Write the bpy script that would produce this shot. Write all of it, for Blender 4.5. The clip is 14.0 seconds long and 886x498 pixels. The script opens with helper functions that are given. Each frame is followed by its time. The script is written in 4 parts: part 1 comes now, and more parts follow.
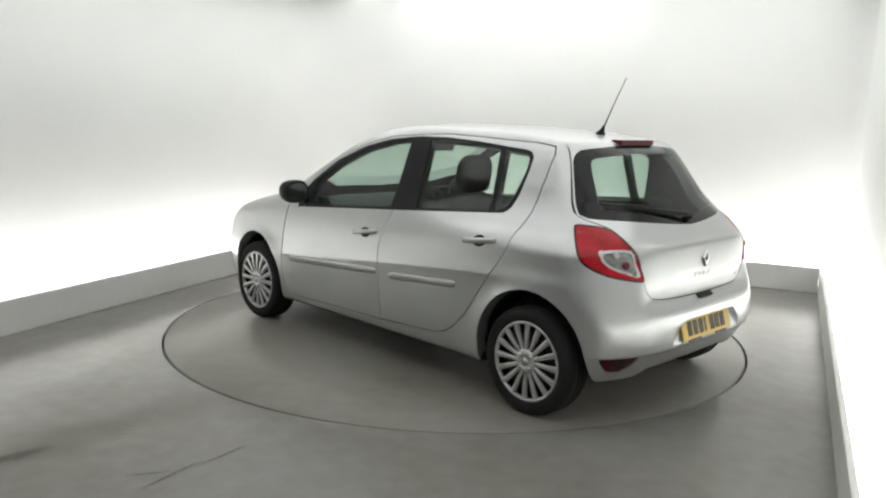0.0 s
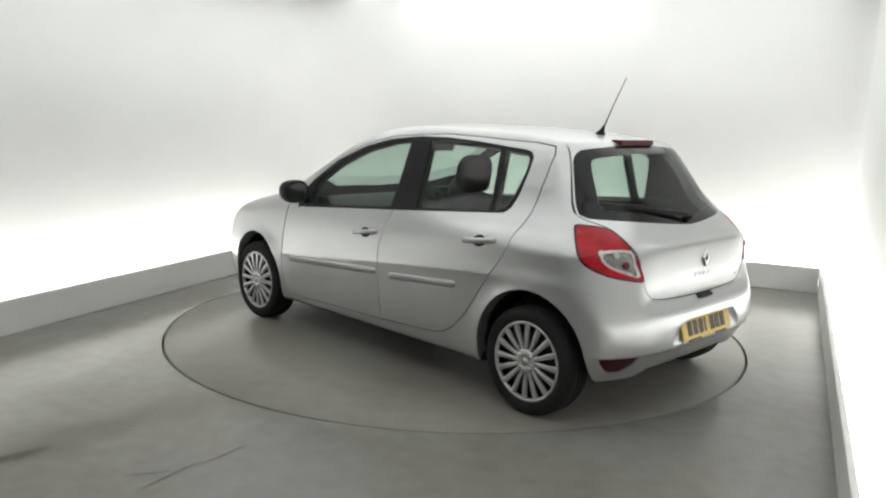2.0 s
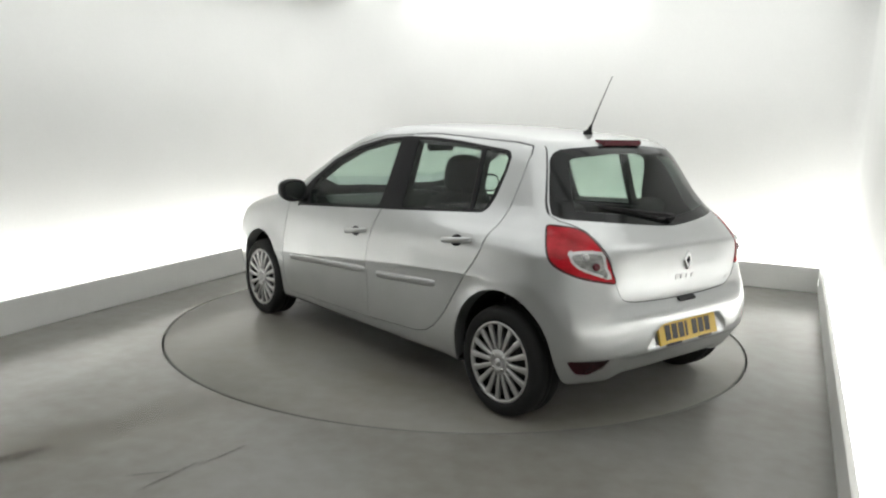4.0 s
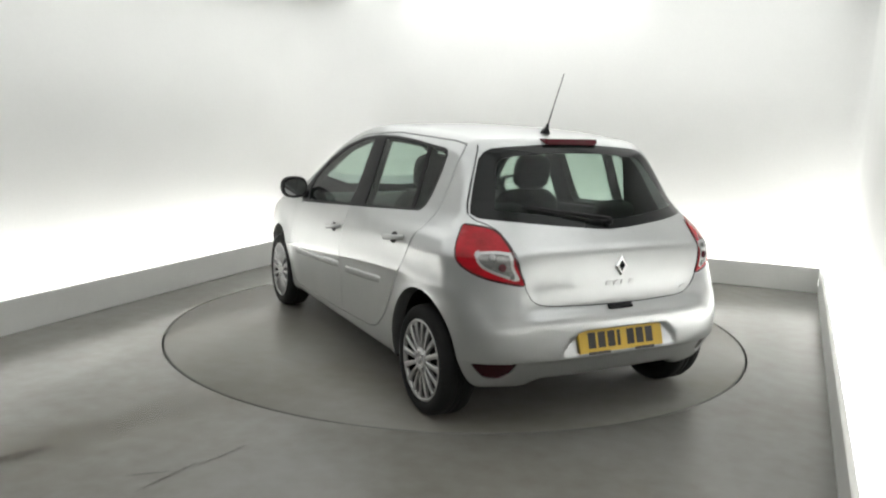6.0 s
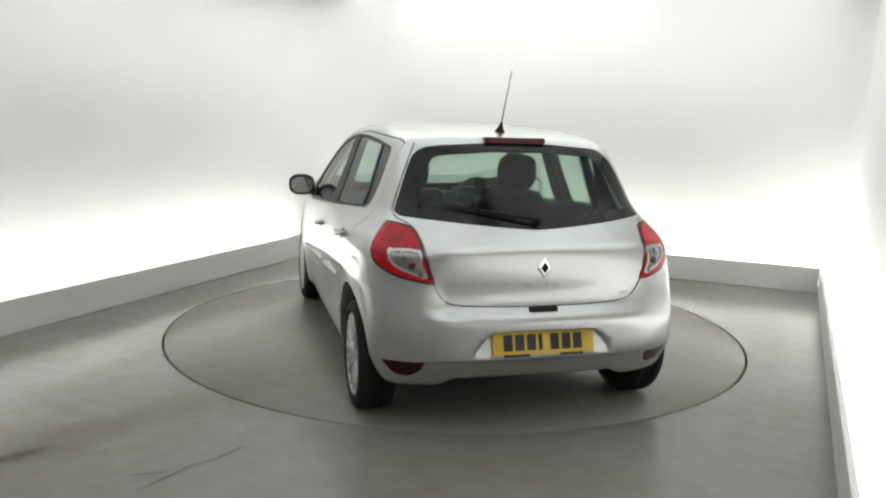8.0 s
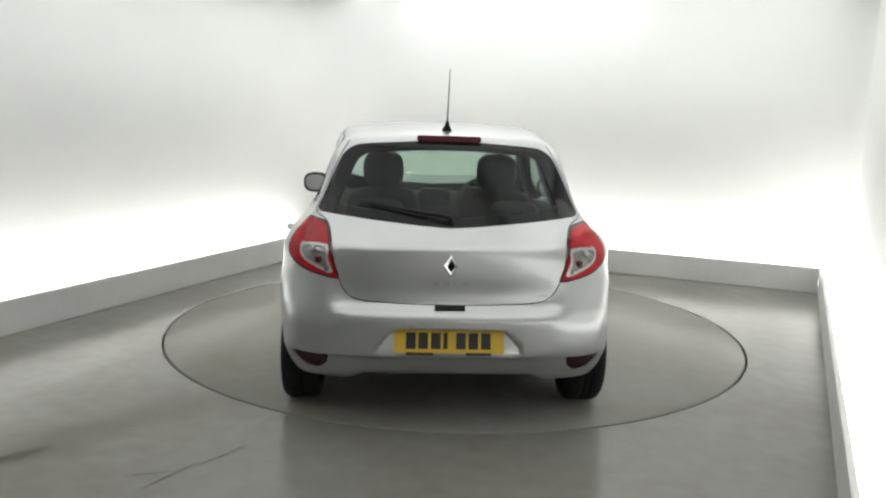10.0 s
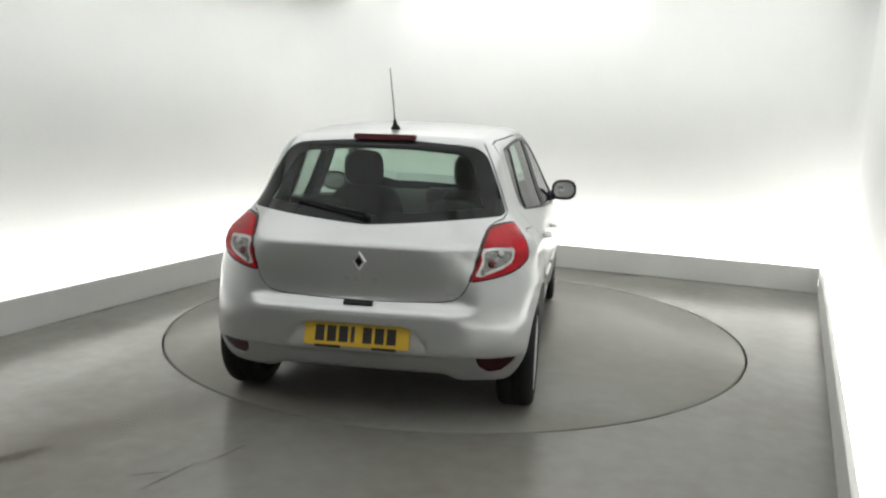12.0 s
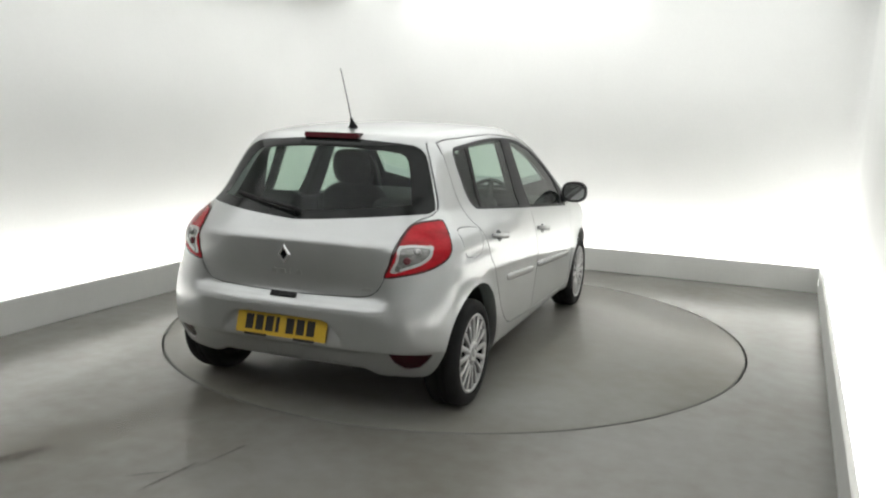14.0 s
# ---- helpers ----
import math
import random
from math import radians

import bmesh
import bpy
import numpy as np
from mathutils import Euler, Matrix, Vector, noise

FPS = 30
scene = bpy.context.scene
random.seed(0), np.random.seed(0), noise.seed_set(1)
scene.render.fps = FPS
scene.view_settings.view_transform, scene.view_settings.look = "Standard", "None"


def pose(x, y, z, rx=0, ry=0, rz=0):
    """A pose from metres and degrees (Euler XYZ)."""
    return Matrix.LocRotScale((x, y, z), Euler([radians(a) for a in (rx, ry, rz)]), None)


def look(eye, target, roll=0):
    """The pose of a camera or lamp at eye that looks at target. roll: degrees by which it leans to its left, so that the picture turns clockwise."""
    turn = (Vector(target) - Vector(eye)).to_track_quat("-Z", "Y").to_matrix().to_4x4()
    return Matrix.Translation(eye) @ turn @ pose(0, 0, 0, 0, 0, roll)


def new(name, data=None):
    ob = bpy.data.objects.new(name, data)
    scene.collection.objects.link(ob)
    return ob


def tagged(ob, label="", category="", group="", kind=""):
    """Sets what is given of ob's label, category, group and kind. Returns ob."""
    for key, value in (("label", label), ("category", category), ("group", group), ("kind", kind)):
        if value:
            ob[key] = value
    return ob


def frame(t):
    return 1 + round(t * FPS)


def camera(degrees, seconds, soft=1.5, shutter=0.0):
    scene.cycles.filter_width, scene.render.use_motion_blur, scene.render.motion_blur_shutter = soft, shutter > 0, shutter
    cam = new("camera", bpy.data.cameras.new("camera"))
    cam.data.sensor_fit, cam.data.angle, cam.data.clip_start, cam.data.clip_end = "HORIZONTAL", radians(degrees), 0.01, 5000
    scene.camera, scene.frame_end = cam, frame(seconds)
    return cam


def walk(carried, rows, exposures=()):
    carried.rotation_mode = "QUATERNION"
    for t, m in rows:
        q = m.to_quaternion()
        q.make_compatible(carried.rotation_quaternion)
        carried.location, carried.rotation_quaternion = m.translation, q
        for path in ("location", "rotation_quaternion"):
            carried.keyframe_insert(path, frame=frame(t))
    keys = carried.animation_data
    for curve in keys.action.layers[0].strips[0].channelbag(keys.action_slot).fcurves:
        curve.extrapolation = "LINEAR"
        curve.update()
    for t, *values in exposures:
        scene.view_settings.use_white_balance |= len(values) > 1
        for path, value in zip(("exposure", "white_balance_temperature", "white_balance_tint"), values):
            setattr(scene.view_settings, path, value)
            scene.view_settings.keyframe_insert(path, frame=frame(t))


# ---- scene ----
# The camera stands still in the near corner of the booth.
cam = camera(59.5, 14.0, soft=2.2)
EYE = Vector((0.0, -5.607, 1.493))
AIM = EYE + Vector((-0.016677, 0.986482, -0.163016))
walk(cam, [(0.0, look(EYE, AIM, 1.608)), (14.0, look(EYE, AIM, 1.608))])

# ---- light ----
scene.view_settings.exposure = 0.14
world = bpy.data.worlds.new("world")
scene.world = world
world.use_nodes = True
world.node_tree.nodes["Background"].inputs[0].default_value = (0.9, 0.95, 1.0, 1)
world.node_tree.nodes["Background"].inputs[1].default_value = 0.05
FILL_GLOW = 0.88
COVE_GLOW = 2.0
STRIP_GLOW = 5.5

# ---- plan, metres ----
ROOM_TURN = -22.4            # the booth is turned about the turntable's axis
LEDGE_L, LEDGE_R, LEDGE_B = -2.53, 2.50, 2.73
LEDGE_H, LEDGE_T, GAP = 0.235, 0.03, 0.25
FRONT, CEIL = -6.4, 2.92
TABLE_R = 2.028
AXIS = (1.506, -0.160)       # the turntable's axis in the car's own plan (x ahead of the rear axle, y to its left)
BOOTH = pose(0, 0, 0, 0, 0, ROOM_TURN)


# ---- materials ----
def material(name, color=(0.8, 0.8, 0.8), rough=0.5, metal=0.0, **more):
    m = bpy.data.materials.new(name)
    m.use_nodes = True
    b = m.node_tree.nodes["Principled BSDF"]
    b.inputs["Base Color"].default_value = (*color, 1)
    b.inputs["Roughness"].default_value = rough
    b.inputs["Metallic"].default_value = metal
    for k, v in more.items():
        b.inputs[k.replace("_", " ")].default_value = v
    return m


def wear(m, scale=3.0, amount=0.12, fine=60.0, bump=0.0, rough=0.0, tint=None, stretch=(1, 1, 1)):
    """Two scales of unevenness in colour and gloss, and fine relief."""
    t = m.node_tree
    b = t.nodes["Principled BSDF"]
    base = tuple(b.inputs["Base Color"].default_value)
    co = t.nodes.new("ShaderNodeTexCoord")
    mp = t.nodes.new("ShaderNodeMapping")
    mp.inputs["Scale"].default_value = stretch
    t.links.new(co.outputs["Object"], mp.inputs["Vector"])
    big = t.nodes.new("ShaderNodeTexNoise")
    big.inputs["Scale"].default_value = scale
    big.inputs["Detail"].default_value = 6
    small = t.nodes.new("ShaderNodeTexNoise")
    small.inputs["Scale"].default_value = fine
    small.inputs["Detail"].default_value = 3
    for n in (big, small):
        t.links.new(mp.outputs[0], n.inputs["Vector"])
    mixf = t.nodes.new("ShaderNodeMix")
    mixf.data_type = "FLOAT"
    mixf.inputs[0].default_value = 0.3
    t.links.new(big.outputs["Fac"], mixf.inputs[2])
    t.links.new(small.outputs["Fac"], mixf.inputs[3])
    ramp = t.nodes.new("ShaderNodeValToRGB")
    lo = tint or tuple(c * (1 - amount) for c in base[:3])
    ramp.color_ramp.elements[0].position, ramp.color_ramp.elements[1].position = 0.32, 0.68
    ramp.color_ramp.elements[0].color = (*lo, 1)
    ramp.color_ramp.elements[1].color = (*[min(1, c * (1 + amount * 0.6)) for c in base[:3]], 1)
    t.links.new(mixf.outputs[0], ramp.inputs[0])
    t.links.new(ramp.outputs[0], b.inputs["Base Color"])
    if rough:
        mr = t.nodes.new("ShaderNodeMapRange")
        r0 = b.inputs["Roughness"].default_value
        mr.inputs["To Min"].default_value, mr.inputs["To Max"].default_value = r0 - rough, r0 + rough
        t.links.new(mixf.outputs[0], mr.inputs["Value"])
        t.links.new(mr.outputs[0], b.inputs["Roughness"])
    if bump:
        bp = t.nodes.new("ShaderNodeBump")
        bp.inputs["Strength"].default_value = bump
        bp.inputs["Distance"].default_value = 0.002
        t.links.new(small.outputs["Fac"], bp.inputs["Height"])
        t.links.new(bp.outputs[0], b.inputs["Normal"])
    return m


def glowing(name, color, strength):
    m = bpy.data.materials.new(name)
    m.use_nodes = True
    b = m.node_tree.nodes["Principled BSDF"]
    b.inputs["Base Color"].default_value = (*color, 1)
    b.inputs["Emission Color"].default_value = (*color, 1)
    b.inputs["Emission Strength"].default_value = strength
    return m


WHITE = wear(material("white_wall_paint", (0.80, 0.80, 0.785), 0.7), 1.2, 0.03, 40, 0.05)
CEILING = wear(material("white_ceiling_paint", (0.8, 0.8, 0.79), 0.8), 1.5, 0.03, 40)
FLOOR = wear(material("grey_floor_paint", (0.206, 0.206, 0.194), 0.21, 0.0, Specular_IOR_Level=0.31), 0.75, 0.12, 9, 0.015, 0.025, (0.160, 0.152, 0.130))
# unseen wall behind the camera, its grey set to darken the car's reflections
END_WALL = wear(material("unseen_wall_grey", (0.52, 0.52, 0.51), 0.6), 1.5, 0.08, 40, 0.05)
CRACK = material("floor_crack", (0.095, 0.09, 0.08), 0.5)
LEDGE = wear(material("white_ledge_board", (0.62, 0.62, 0.60), 0.45), 2.0, 0.06, 50, 0.05)
DISC = wear(material("grey_deck_paint", (0.196, 0.195, 0.182), 0.33, 0.0, Specular_IOR_Level=0.30), 0.9, 0.12, 9, 0.02, 0.03, (0.158, 0.147, 0.122))
STEEL = material("steel_edge", (0.12, 0.12, 0.11), 0.4, 0.6)
PIT = material("pit", (0.02, 0.02, 0.02), 0.9)
FILL_PANEL = glowing("ceiling_fill_glow", (0.985, 1.0, 0.985), FILL_GLOW)
COVE_PANEL = glowing("cove_light_glow", (1.0, 1.0, 1.0), COVE_GLOW)
STRIP = glowing("strip_glow", (1.0, 1.0, 0.98), STRIP_GLOW)


# ---- mesh helpers ----
def mesh_of(name, verts, faces, smooth=False):
    me = bpy.data.meshes.new(name)
    me.from_pydata([tuple(v) for v in verts], [], [tuple(f) for f in faces])
    if smooth:
        me.polygons.foreach_set("use_smooth", [True] * len(me.polygons))
    me.update()
    return me


def part(name, data, mat, parent=None, label="", m=None):
    """One mesh object, from a bmesh or a mesh, under its thing or part."""
    if isinstance(data, bmesh.types.BMesh):
        me = bpy.data.meshes.new(name)
        data.normal_update()
        data.to_mesh(me)
        data.free()
    else:
        me = data
    ob = new(name, me)
    if not me.materials:
        me.materials.append(mat)
    if parent is not None:
        ob.parent = parent
    if m is not None:
        ob.matrix_basis = m
    if label:
        ob["label"] = label
    return ob


def box(x0, y0, z0, x1, y1, z1, bevel=0.0):
    bm = bmesh.new()
    bmesh.ops.create_cube(bm, size=1)
    for v in bm.verts:
        v.co = Vector(((x0 + x1) / 2 + v.co.x * (x1 - x0), (y0 + y1) / 2 + v.co.y * (y1 - y0), (z0 + z1) / 2 + v.co.z * (z1 - z0)))
    if bevel:
        bmesh.ops.bevel(bm, geom=list(bm.edges), offset=bevel, segments=2, affect="EDGES")
    return bm


def shade(bm, angle=40):
    bm.normal_update()
    for f in bm.faces:
        f.smooth = True
    for e in bm.edges:
        if len(e.link_faces) == 2 and e.calc_face_angle(0) > radians(angle):
            e.smooth = False
    return bm


def tube(bm, points, radius, n=10, radii=None):
    """A round bar along points."""
    rings = []
    pts = [Vector(p) for p in points]
    for i, p in enumerate(pts):
        d = (pts[min(i + 1, len(pts) - 1)] - pts[max(i - 1, 0)]).normalized()
        a = d.orthogonal().normalized() if i == 0 else (a - d * a.dot(d)).normalized()
        b = d.cross(a)
        r = radii[i] if radii else radius
        rings.append([bm.verts.new(p + (a * math.cos(k * math.tau / n) + b * math.sin(k * math.tau / n)) * r) for k in range(n)])
    for r0, r1 in zip(rings, rings[1:]):
        for k in range(n):
            bm.faces.new((r0[k], r0[(k + 1) % n], r1[(k + 1) % n], r1[k])).smooth = True
    bm.faces.new(rings[0][::-1])
    bm.faces.new(rings[-1])
    return bm


def lathe(bm, profile, n=48, axis="y"):
    """A turned body: profile of (radius, along the axis)."""
    rings = []
    for r, h in profile:
        ring = []
        for k in range(n):
            a = k * math.tau / n
            p = (r * math.cos(a), h, r * math.sin(a)) if axis == "y" else (r * math.cos(a), r * math.sin(a), h)
            ring.append(bm.verts.new(p))
        rings.append(ring)
    for r0, r1 in zip(rings, rings[1:]):
        for k in range(n):
            bm.faces.new((r0[k], r0[(k + 1) % n], r1[(k + 1) % n], r1[k])).smooth = True
    bmesh.ops.recalc_face_normals(bm, faces=list(bm.faces))
    return bm


# ---- the booth ----
def splay(x, y):
    """The long walls open slightly towards the end wall."""
    return x * (1 + 0.0064 * y)


def structure(name, bm, mat, label, category, m=BOOTH, splayed=False):
    if splayed:
        for v in bm.verts:
            v.co.x = splay(v.co.x, v.co.y)
    ob = part(name, bm, mat, None, "", m)
    return tagged(ob, label, category, "", "structure")


WALL_L, WALL_R, WALL_B = LEDGE_L - GAP, LEDGE_R + GAP, LEDGE_B + GAP
T = 0.12


def cove_wall():
    """Both long walls and the end wall as one curved backdrop: the corners are rounded."""
    path = [(WALL_L, FRONT)]
    for cx, cy, r, a0, a1 in ((WALL_L + 0.75, WALL_B - 0.75, 0.75, 180, 90), (WALL_R - 0.12, WALL_B - 0.12, 0.12, 90, 0)):
        for k in range(13):
            a = radians(a0 + (a1 - a0) * k / 12)
            path.append((cx + r * math.cos(a), cy + r * math.sin(a)))
    path.append((WALL_R, FRONT))
    return path


def build_room():
    path = cove_wall()
    bm = bmesh.new()
    inner, outer = [], []
    for i, (x, y) in enumerate(path):
        p, q = path[max(i - 1, 0)], path[min(i + 1, len(path) - 1)]
        d = Vector((q[0] - p[0], q[1] - p[1])).normalized()
        nx, ny = -d.y, d.x
        inner.append([bm.verts.new((x, y, z)) for z in (-0.05, CEIL)])
        outer.append([bm.verts.new((x + nx * T, y + ny * T, z)) for z in (-0.05, CEIL)])
    for i in range(len(path) - 1):
        a, b, c, d = inner[i], inner[i + 1], outer[i], outer[i + 1]
        bm.faces.new((a[0], a[1], b[1], b[0])).smooth = True
        bm.faces.new((c[0], d[0], d[1], c[1])).smooth = True
        bm.faces.new((a[1], c[1], d[1], b[1]))
        bm.faces.new((a[0], b[0], d[0], c[0]))
    bmesh.ops.recalc_face_normals(bm, faces=list(bm.faces))
    structure("wall_cove", bm, WHITE, "seamless white painted booth wall with rounded corners", "wall", splayed=True)
    structure("wall_front", box(WALL_L - T, FRONT - T, -0.05, WALL_R + T, FRONT, CEIL), END_WALL, "plain grey end wall, added unseen to tone reflections in the car", "wall")
    structure("ceiling", box(WALL_L - T, FRONT - T, CEIL, WALL_R + T, WALL_B + T, CEIL + 0.1), CEILING, "white painted ceiling above the booth", "ceiling")
    # floor with a round hole for the turntable
    bm = bmesh.new()
    n = 180
    hole = TABLE_R + 0.017
    ring = []
    for k in range(n):
        a = k * math.tau / n
        d = Vector((math.cos(a), math.sin(a)))
        s = min((WALL_R + 0.05) / d.x if d.x > 1e-6 else 99, (WALL_L - 0.05) / d.x if d.x < -1e-6 else 99,
                (WALL_B + 0.05) / d.y if d.y > 1e-6 else 99, (FRONT - 0.05) / d.y if d.y < -1e-6 else 99)
        ring.append([bm.verts.new((d.x * hole, d.y * hole, -0.06)), bm.verts.new((d.x * hole, d.y * hole, -0.003)),
                     bm.verts.new((d.x * (hole + 0.003), d.y * (hole + 0.003), 0)), bm.verts.new((d.x * s, d.y * s, 0))])
    corner = {(sx, sy): bm.verts.new(((WALL_R + 0.05) if sx > 0 else (WALL_L - 0.05), (WALL_B + 0.05) if sy > 0 else (FRONT - 0.05), 0)) for sx in (1, -1) for sy in (1, -1)}
    for k in range(n):
        a, b = ring[k], ring[(k + 1) % n]
        for j in range(3):
            bm.faces.new((a[j], a[j + 1], b[j + 1], b[j]))
        pa, pb = a[3].co, b[3].co
        if abs(pa.x - pb.x) > 1e-4 and abs(pa.y - pb.y) > 1e-4:
            s = corner[(1 if pa.x > 0 else -1, 1 if pa.y > 0 else -1)]
            bm.faces.new((a[3], s, b[3]))
    bmesh.ops.recalc_face_normals(bm, faces=list(bm.faces))
    structure("floor", bm, FLOOR, "grey painted concrete floor with a worn satin sheen", "floor")
    structure("pit_floor", box(-2.2, -2.2, -0.12, 2.2, 2.2, -0.06), PIT, "dark pit under the turntable", "floor")
    # low boards that hide the strip lights
    for name, b in (("ledge_left", (LEDGE_L - LEDGE_T, FRONT + 0.02, 0.0, LEDGE_L, LEDGE_B + LEDGE_T, LEDGE_H)),
                    ("ledge_back", (LEDGE_L + 0.002, LEDGE_B, 0.0, LEDGE_R - 0.002, LEDGE_B + LEDGE_T, LEDGE_H)),
                    ("ledge_right", (LEDGE_R, FRONT + 0.02, 0.0, LEDGE_R + LEDGE_T, LEDGE_B + LEDGE_T, LEDGE_H))):
        structure(name, box(*b, 0.004), LEDGE, "low white painted board along the foot of the wall", "ledge", splayed=True)


def light_trough(p, q):
    """A tray with a white diffuser, lying between a ledge and the wall."""
    p, q = (Vector((splay(v[0], v[1]), v[1], v[2])) for v in (p, q))
    ln = (q - p).length
    root = tagged(new("light_trough"), "glowing white light trough behind the low ledge", "trough light", "light troughs behind the ledges")
    d = (q - p).normalized()
    root.matrix_basis = BOOTH @ Matrix.Translation(p) @ pose(0, 0, 0, 0, 0, math.degrees(math.atan2(d.y, d.x)))
    part("tray", box(0, -0.105, 0.0, ln, 0.105, 0.06, 0.004), LEDGE, root)
    part("diffuser", box(0.004, -0.10, 0.062, ln - 0.004, 0.10, 0.085, 0.004), STRIP, root, "glowing white diffuser")


def build_lights():
    mid = LEDGE_T / 2 + GAP / 2
    yb, xl, xr = LEDGE_B + mid, LEDGE_L - mid, LEDGE_R + mid
    for k in range(3):
        x = -2.15 + k * 1.63
        light_trough((x, yb, 0), (x + (1.62 if k < 2 else 1.63), yb, 0))
    for k in range(3):
        y = 2.05 - k * 1.65
        light_trough((xl, y - 1.64, 0), (xl, y, 0))
    for k in range(5):
        y = 2.79 - k * 1.65
        light_trough((xr, y - 1.64, 0), (xr, y, 0))
    # ceiling panels: all but the two bright cove ones are added fill
    for x0, y0, x1, y1, mat in PANELS:
        w, d = x1 - x0, y1 - y0
        root = tagged(new("ceiling_panel"), "flat white glowing ceiling panel, mostly added fill light", "ceiling light", "ceiling light panels")
        root.matrix_basis = BOOTH @ pose((x0 + x1) / 2, (y0 + y1) / 2, CEIL - 0.04)
        part("diffuser", box(-w / 2 + 0.004, -d / 2 + 0.004, 0, w / 2 - 0.004, d / 2 - 0.004, 0.015), mat, root)
        for s in (1, -1):
            part("frame_rail", box(s * w / 2 - 0.003, -d / 2 - 0.003, 0.004, s * w / 2 + 0.003, d / 2 + 0.003, 0.039), LEDGE, root)
            part("frame_rail", box(-w / 2 + 0.004, s * d / 2 - 0.003, 0.004, w / 2 - 0.004, s * d / 2 + 0.003, 0.039), LEDGE, root)


# an even field of panels added as unseen fill, and short bright ones along the end wall
PANELS = [(-2.60 + i * 1.31, 1.35 - j * 1.50, -1.33 + i * 1.31, 2.70 - j * 1.50, FILL_PANEL) for i in range(4) for j in range(5)]
PANELS += [(-1.95, 2.76, -0.62, 2.96, COVE_PANEL), (-0.60, 2.76, 0.72, 2.96, COVE_PANEL),
           # dimmer fill panels added on either side of the bright ones
           (-2.60, 2.74, -1.97, 2.96, FILL_PANEL), (0.74, 2.74, 1.75, 2.96, FILL_PANEL), (1.77, 2.74, 2.64, 2.96, FILL_PANEL)]


def turntable():
    bm = bmesh.new()
    lathe(bm, [(0.001, 0), (0.6, 0), (1.2, 0), (TABLE_R - 0.003, 0), (TABLE_R, -0.003), (TABLE_R, -0.05)], 180, "z")
    root = tagged(new("turntable"))
    part("deck", bm, DISC, root, "grey painted deck")
    rim = bmesh.new()
    lathe(rim, [(TABLE_R + 0.0005, -0.05), (TABLE_R + 0.005, -0.05), (TABLE_R + 0.005, -0.001), (TABLE_R + 0.0005, -0.001)], 180, "z")
    part("rim", rim, STEEL, root, "dark steel rim")
    return tagged(root, "round grey painted turntable flush with the floor", "turntable")


build_room()
build_lights()
TABLE = turntable()


def scuff(name, pts, widths, label):
    """A flat mark on the floor, ragged along its edges."""
    bm = bmesh.new()
    rows = []
    for i, (x, y) in enumerate(pts):
        a, b = Vector(pts[max(i - 1, 0)]), Vector(pts[min(i + 1, len(pts) - 1)])
        d = (b - a).normalized()
        rows.append([bm.verts.new((x - d.y * s * widths[i] * random.uniform(0.6, 1.2), y + d.x * s * widths[i] * random.uniform(0.6, 1.2), 0.0015)) for s in (-1, 1)])
    for a, b in zip(rows, rows[1:]):
        bm.faces.new((a[0], b[0], b[1], a[1]))
    bmesh.ops.recalc_face_normals(bm, faces=list(bm.faces))
    ob = part(name, bm, CRACK)
    return tagged(ob, label, "floor mark", "", "structure")


def between(a, b, n, wob):
    return [(a[0] + (b[0] - a[0]) * t + random.uniform(-wob, wob), a[1] + (b[1] - a[1]) * t + random.uniform(-wob, wob)) for t in np.linspace(0, 1, n)]


def stain_material(name, color, strength, scale, low, high, rough=0.45):
    """A soft-edged mark: fades out from its middle, broken up by noise."""
    m = material(name, color, rough)
    t = m.node_tree
    b = t.nodes["Principled BSDF"]
    co = t.nodes.new("ShaderNodeTexCoord")
    fade = t.nodes.new("ShaderNodeTexGradient")
    fade.gradient_type = "SPHERICAL"
    t.links.new(co.outputs["Object"], fade.inputs["Vector"])
    noise = t.nodes.new("ShaderNodeTexNoise")
    noise.inputs["Scale"].default_value = scale
    noise.inputs["Detail"].default_value = 5
    t.links.new(co.outputs["Object"], noise.inputs["Vector"])
    ramp = t.nodes.new("ShaderNodeMapRange")
    ramp.inputs["From Min"].default_value, ramp.inputs["From Max"].default_value = low, high
    t.links.new(noise.outputs["Fac"], ramp.inputs["Value"])
    a = t.nodes.new("ShaderNodeMath")
    a.operation = "MULTIPLY"
    t.links.new(fade.outputs["Fac"], a.inputs[0])
    t.links.new(ramp.outputs[0], a.inputs[1])
    c = t.nodes.new("ShaderNodeMath")
    c.operation = "MULTIPLY"
    c.use_clamp = True
    c.inputs[1].default_value = strength
    t.links.new(a.outputs[0], c.inputs[0])
    t.links.new(c.outputs[0], b.inputs["Alpha"])
    return m


OIL = stain_material("oily_stain", (0.040, 0.030, 0.018), 2.2, 2.6, 0.35, 0.65)
RUST = stain_material("rusty_smear", (0.160, 0.132, 0.090), 0.5, 1.6, 0.30, 0.75, 0.25)
SCRATCH = stain_material("scratch", (0.085, 0.078, 0.062), 1.6, 3.0, 0.30, 0.55)


def smear(name, mat, x, y, length, width, turn, label, h=0.0012):
    """A thin oval mark on the floor."""
    bm = bmesh.new()
    bmesh.ops.create_circle(bm, cap_ends=True, segments=32, radius=1.0)
    ob = part(name, bm, mat, None, "", pose(x, y, h, 0, 0, turn) @ Matrix.Diagonal((length / 2, width / 2, 1, 1)))
    return tagged(ob, label, "floor mark", "", "structure")


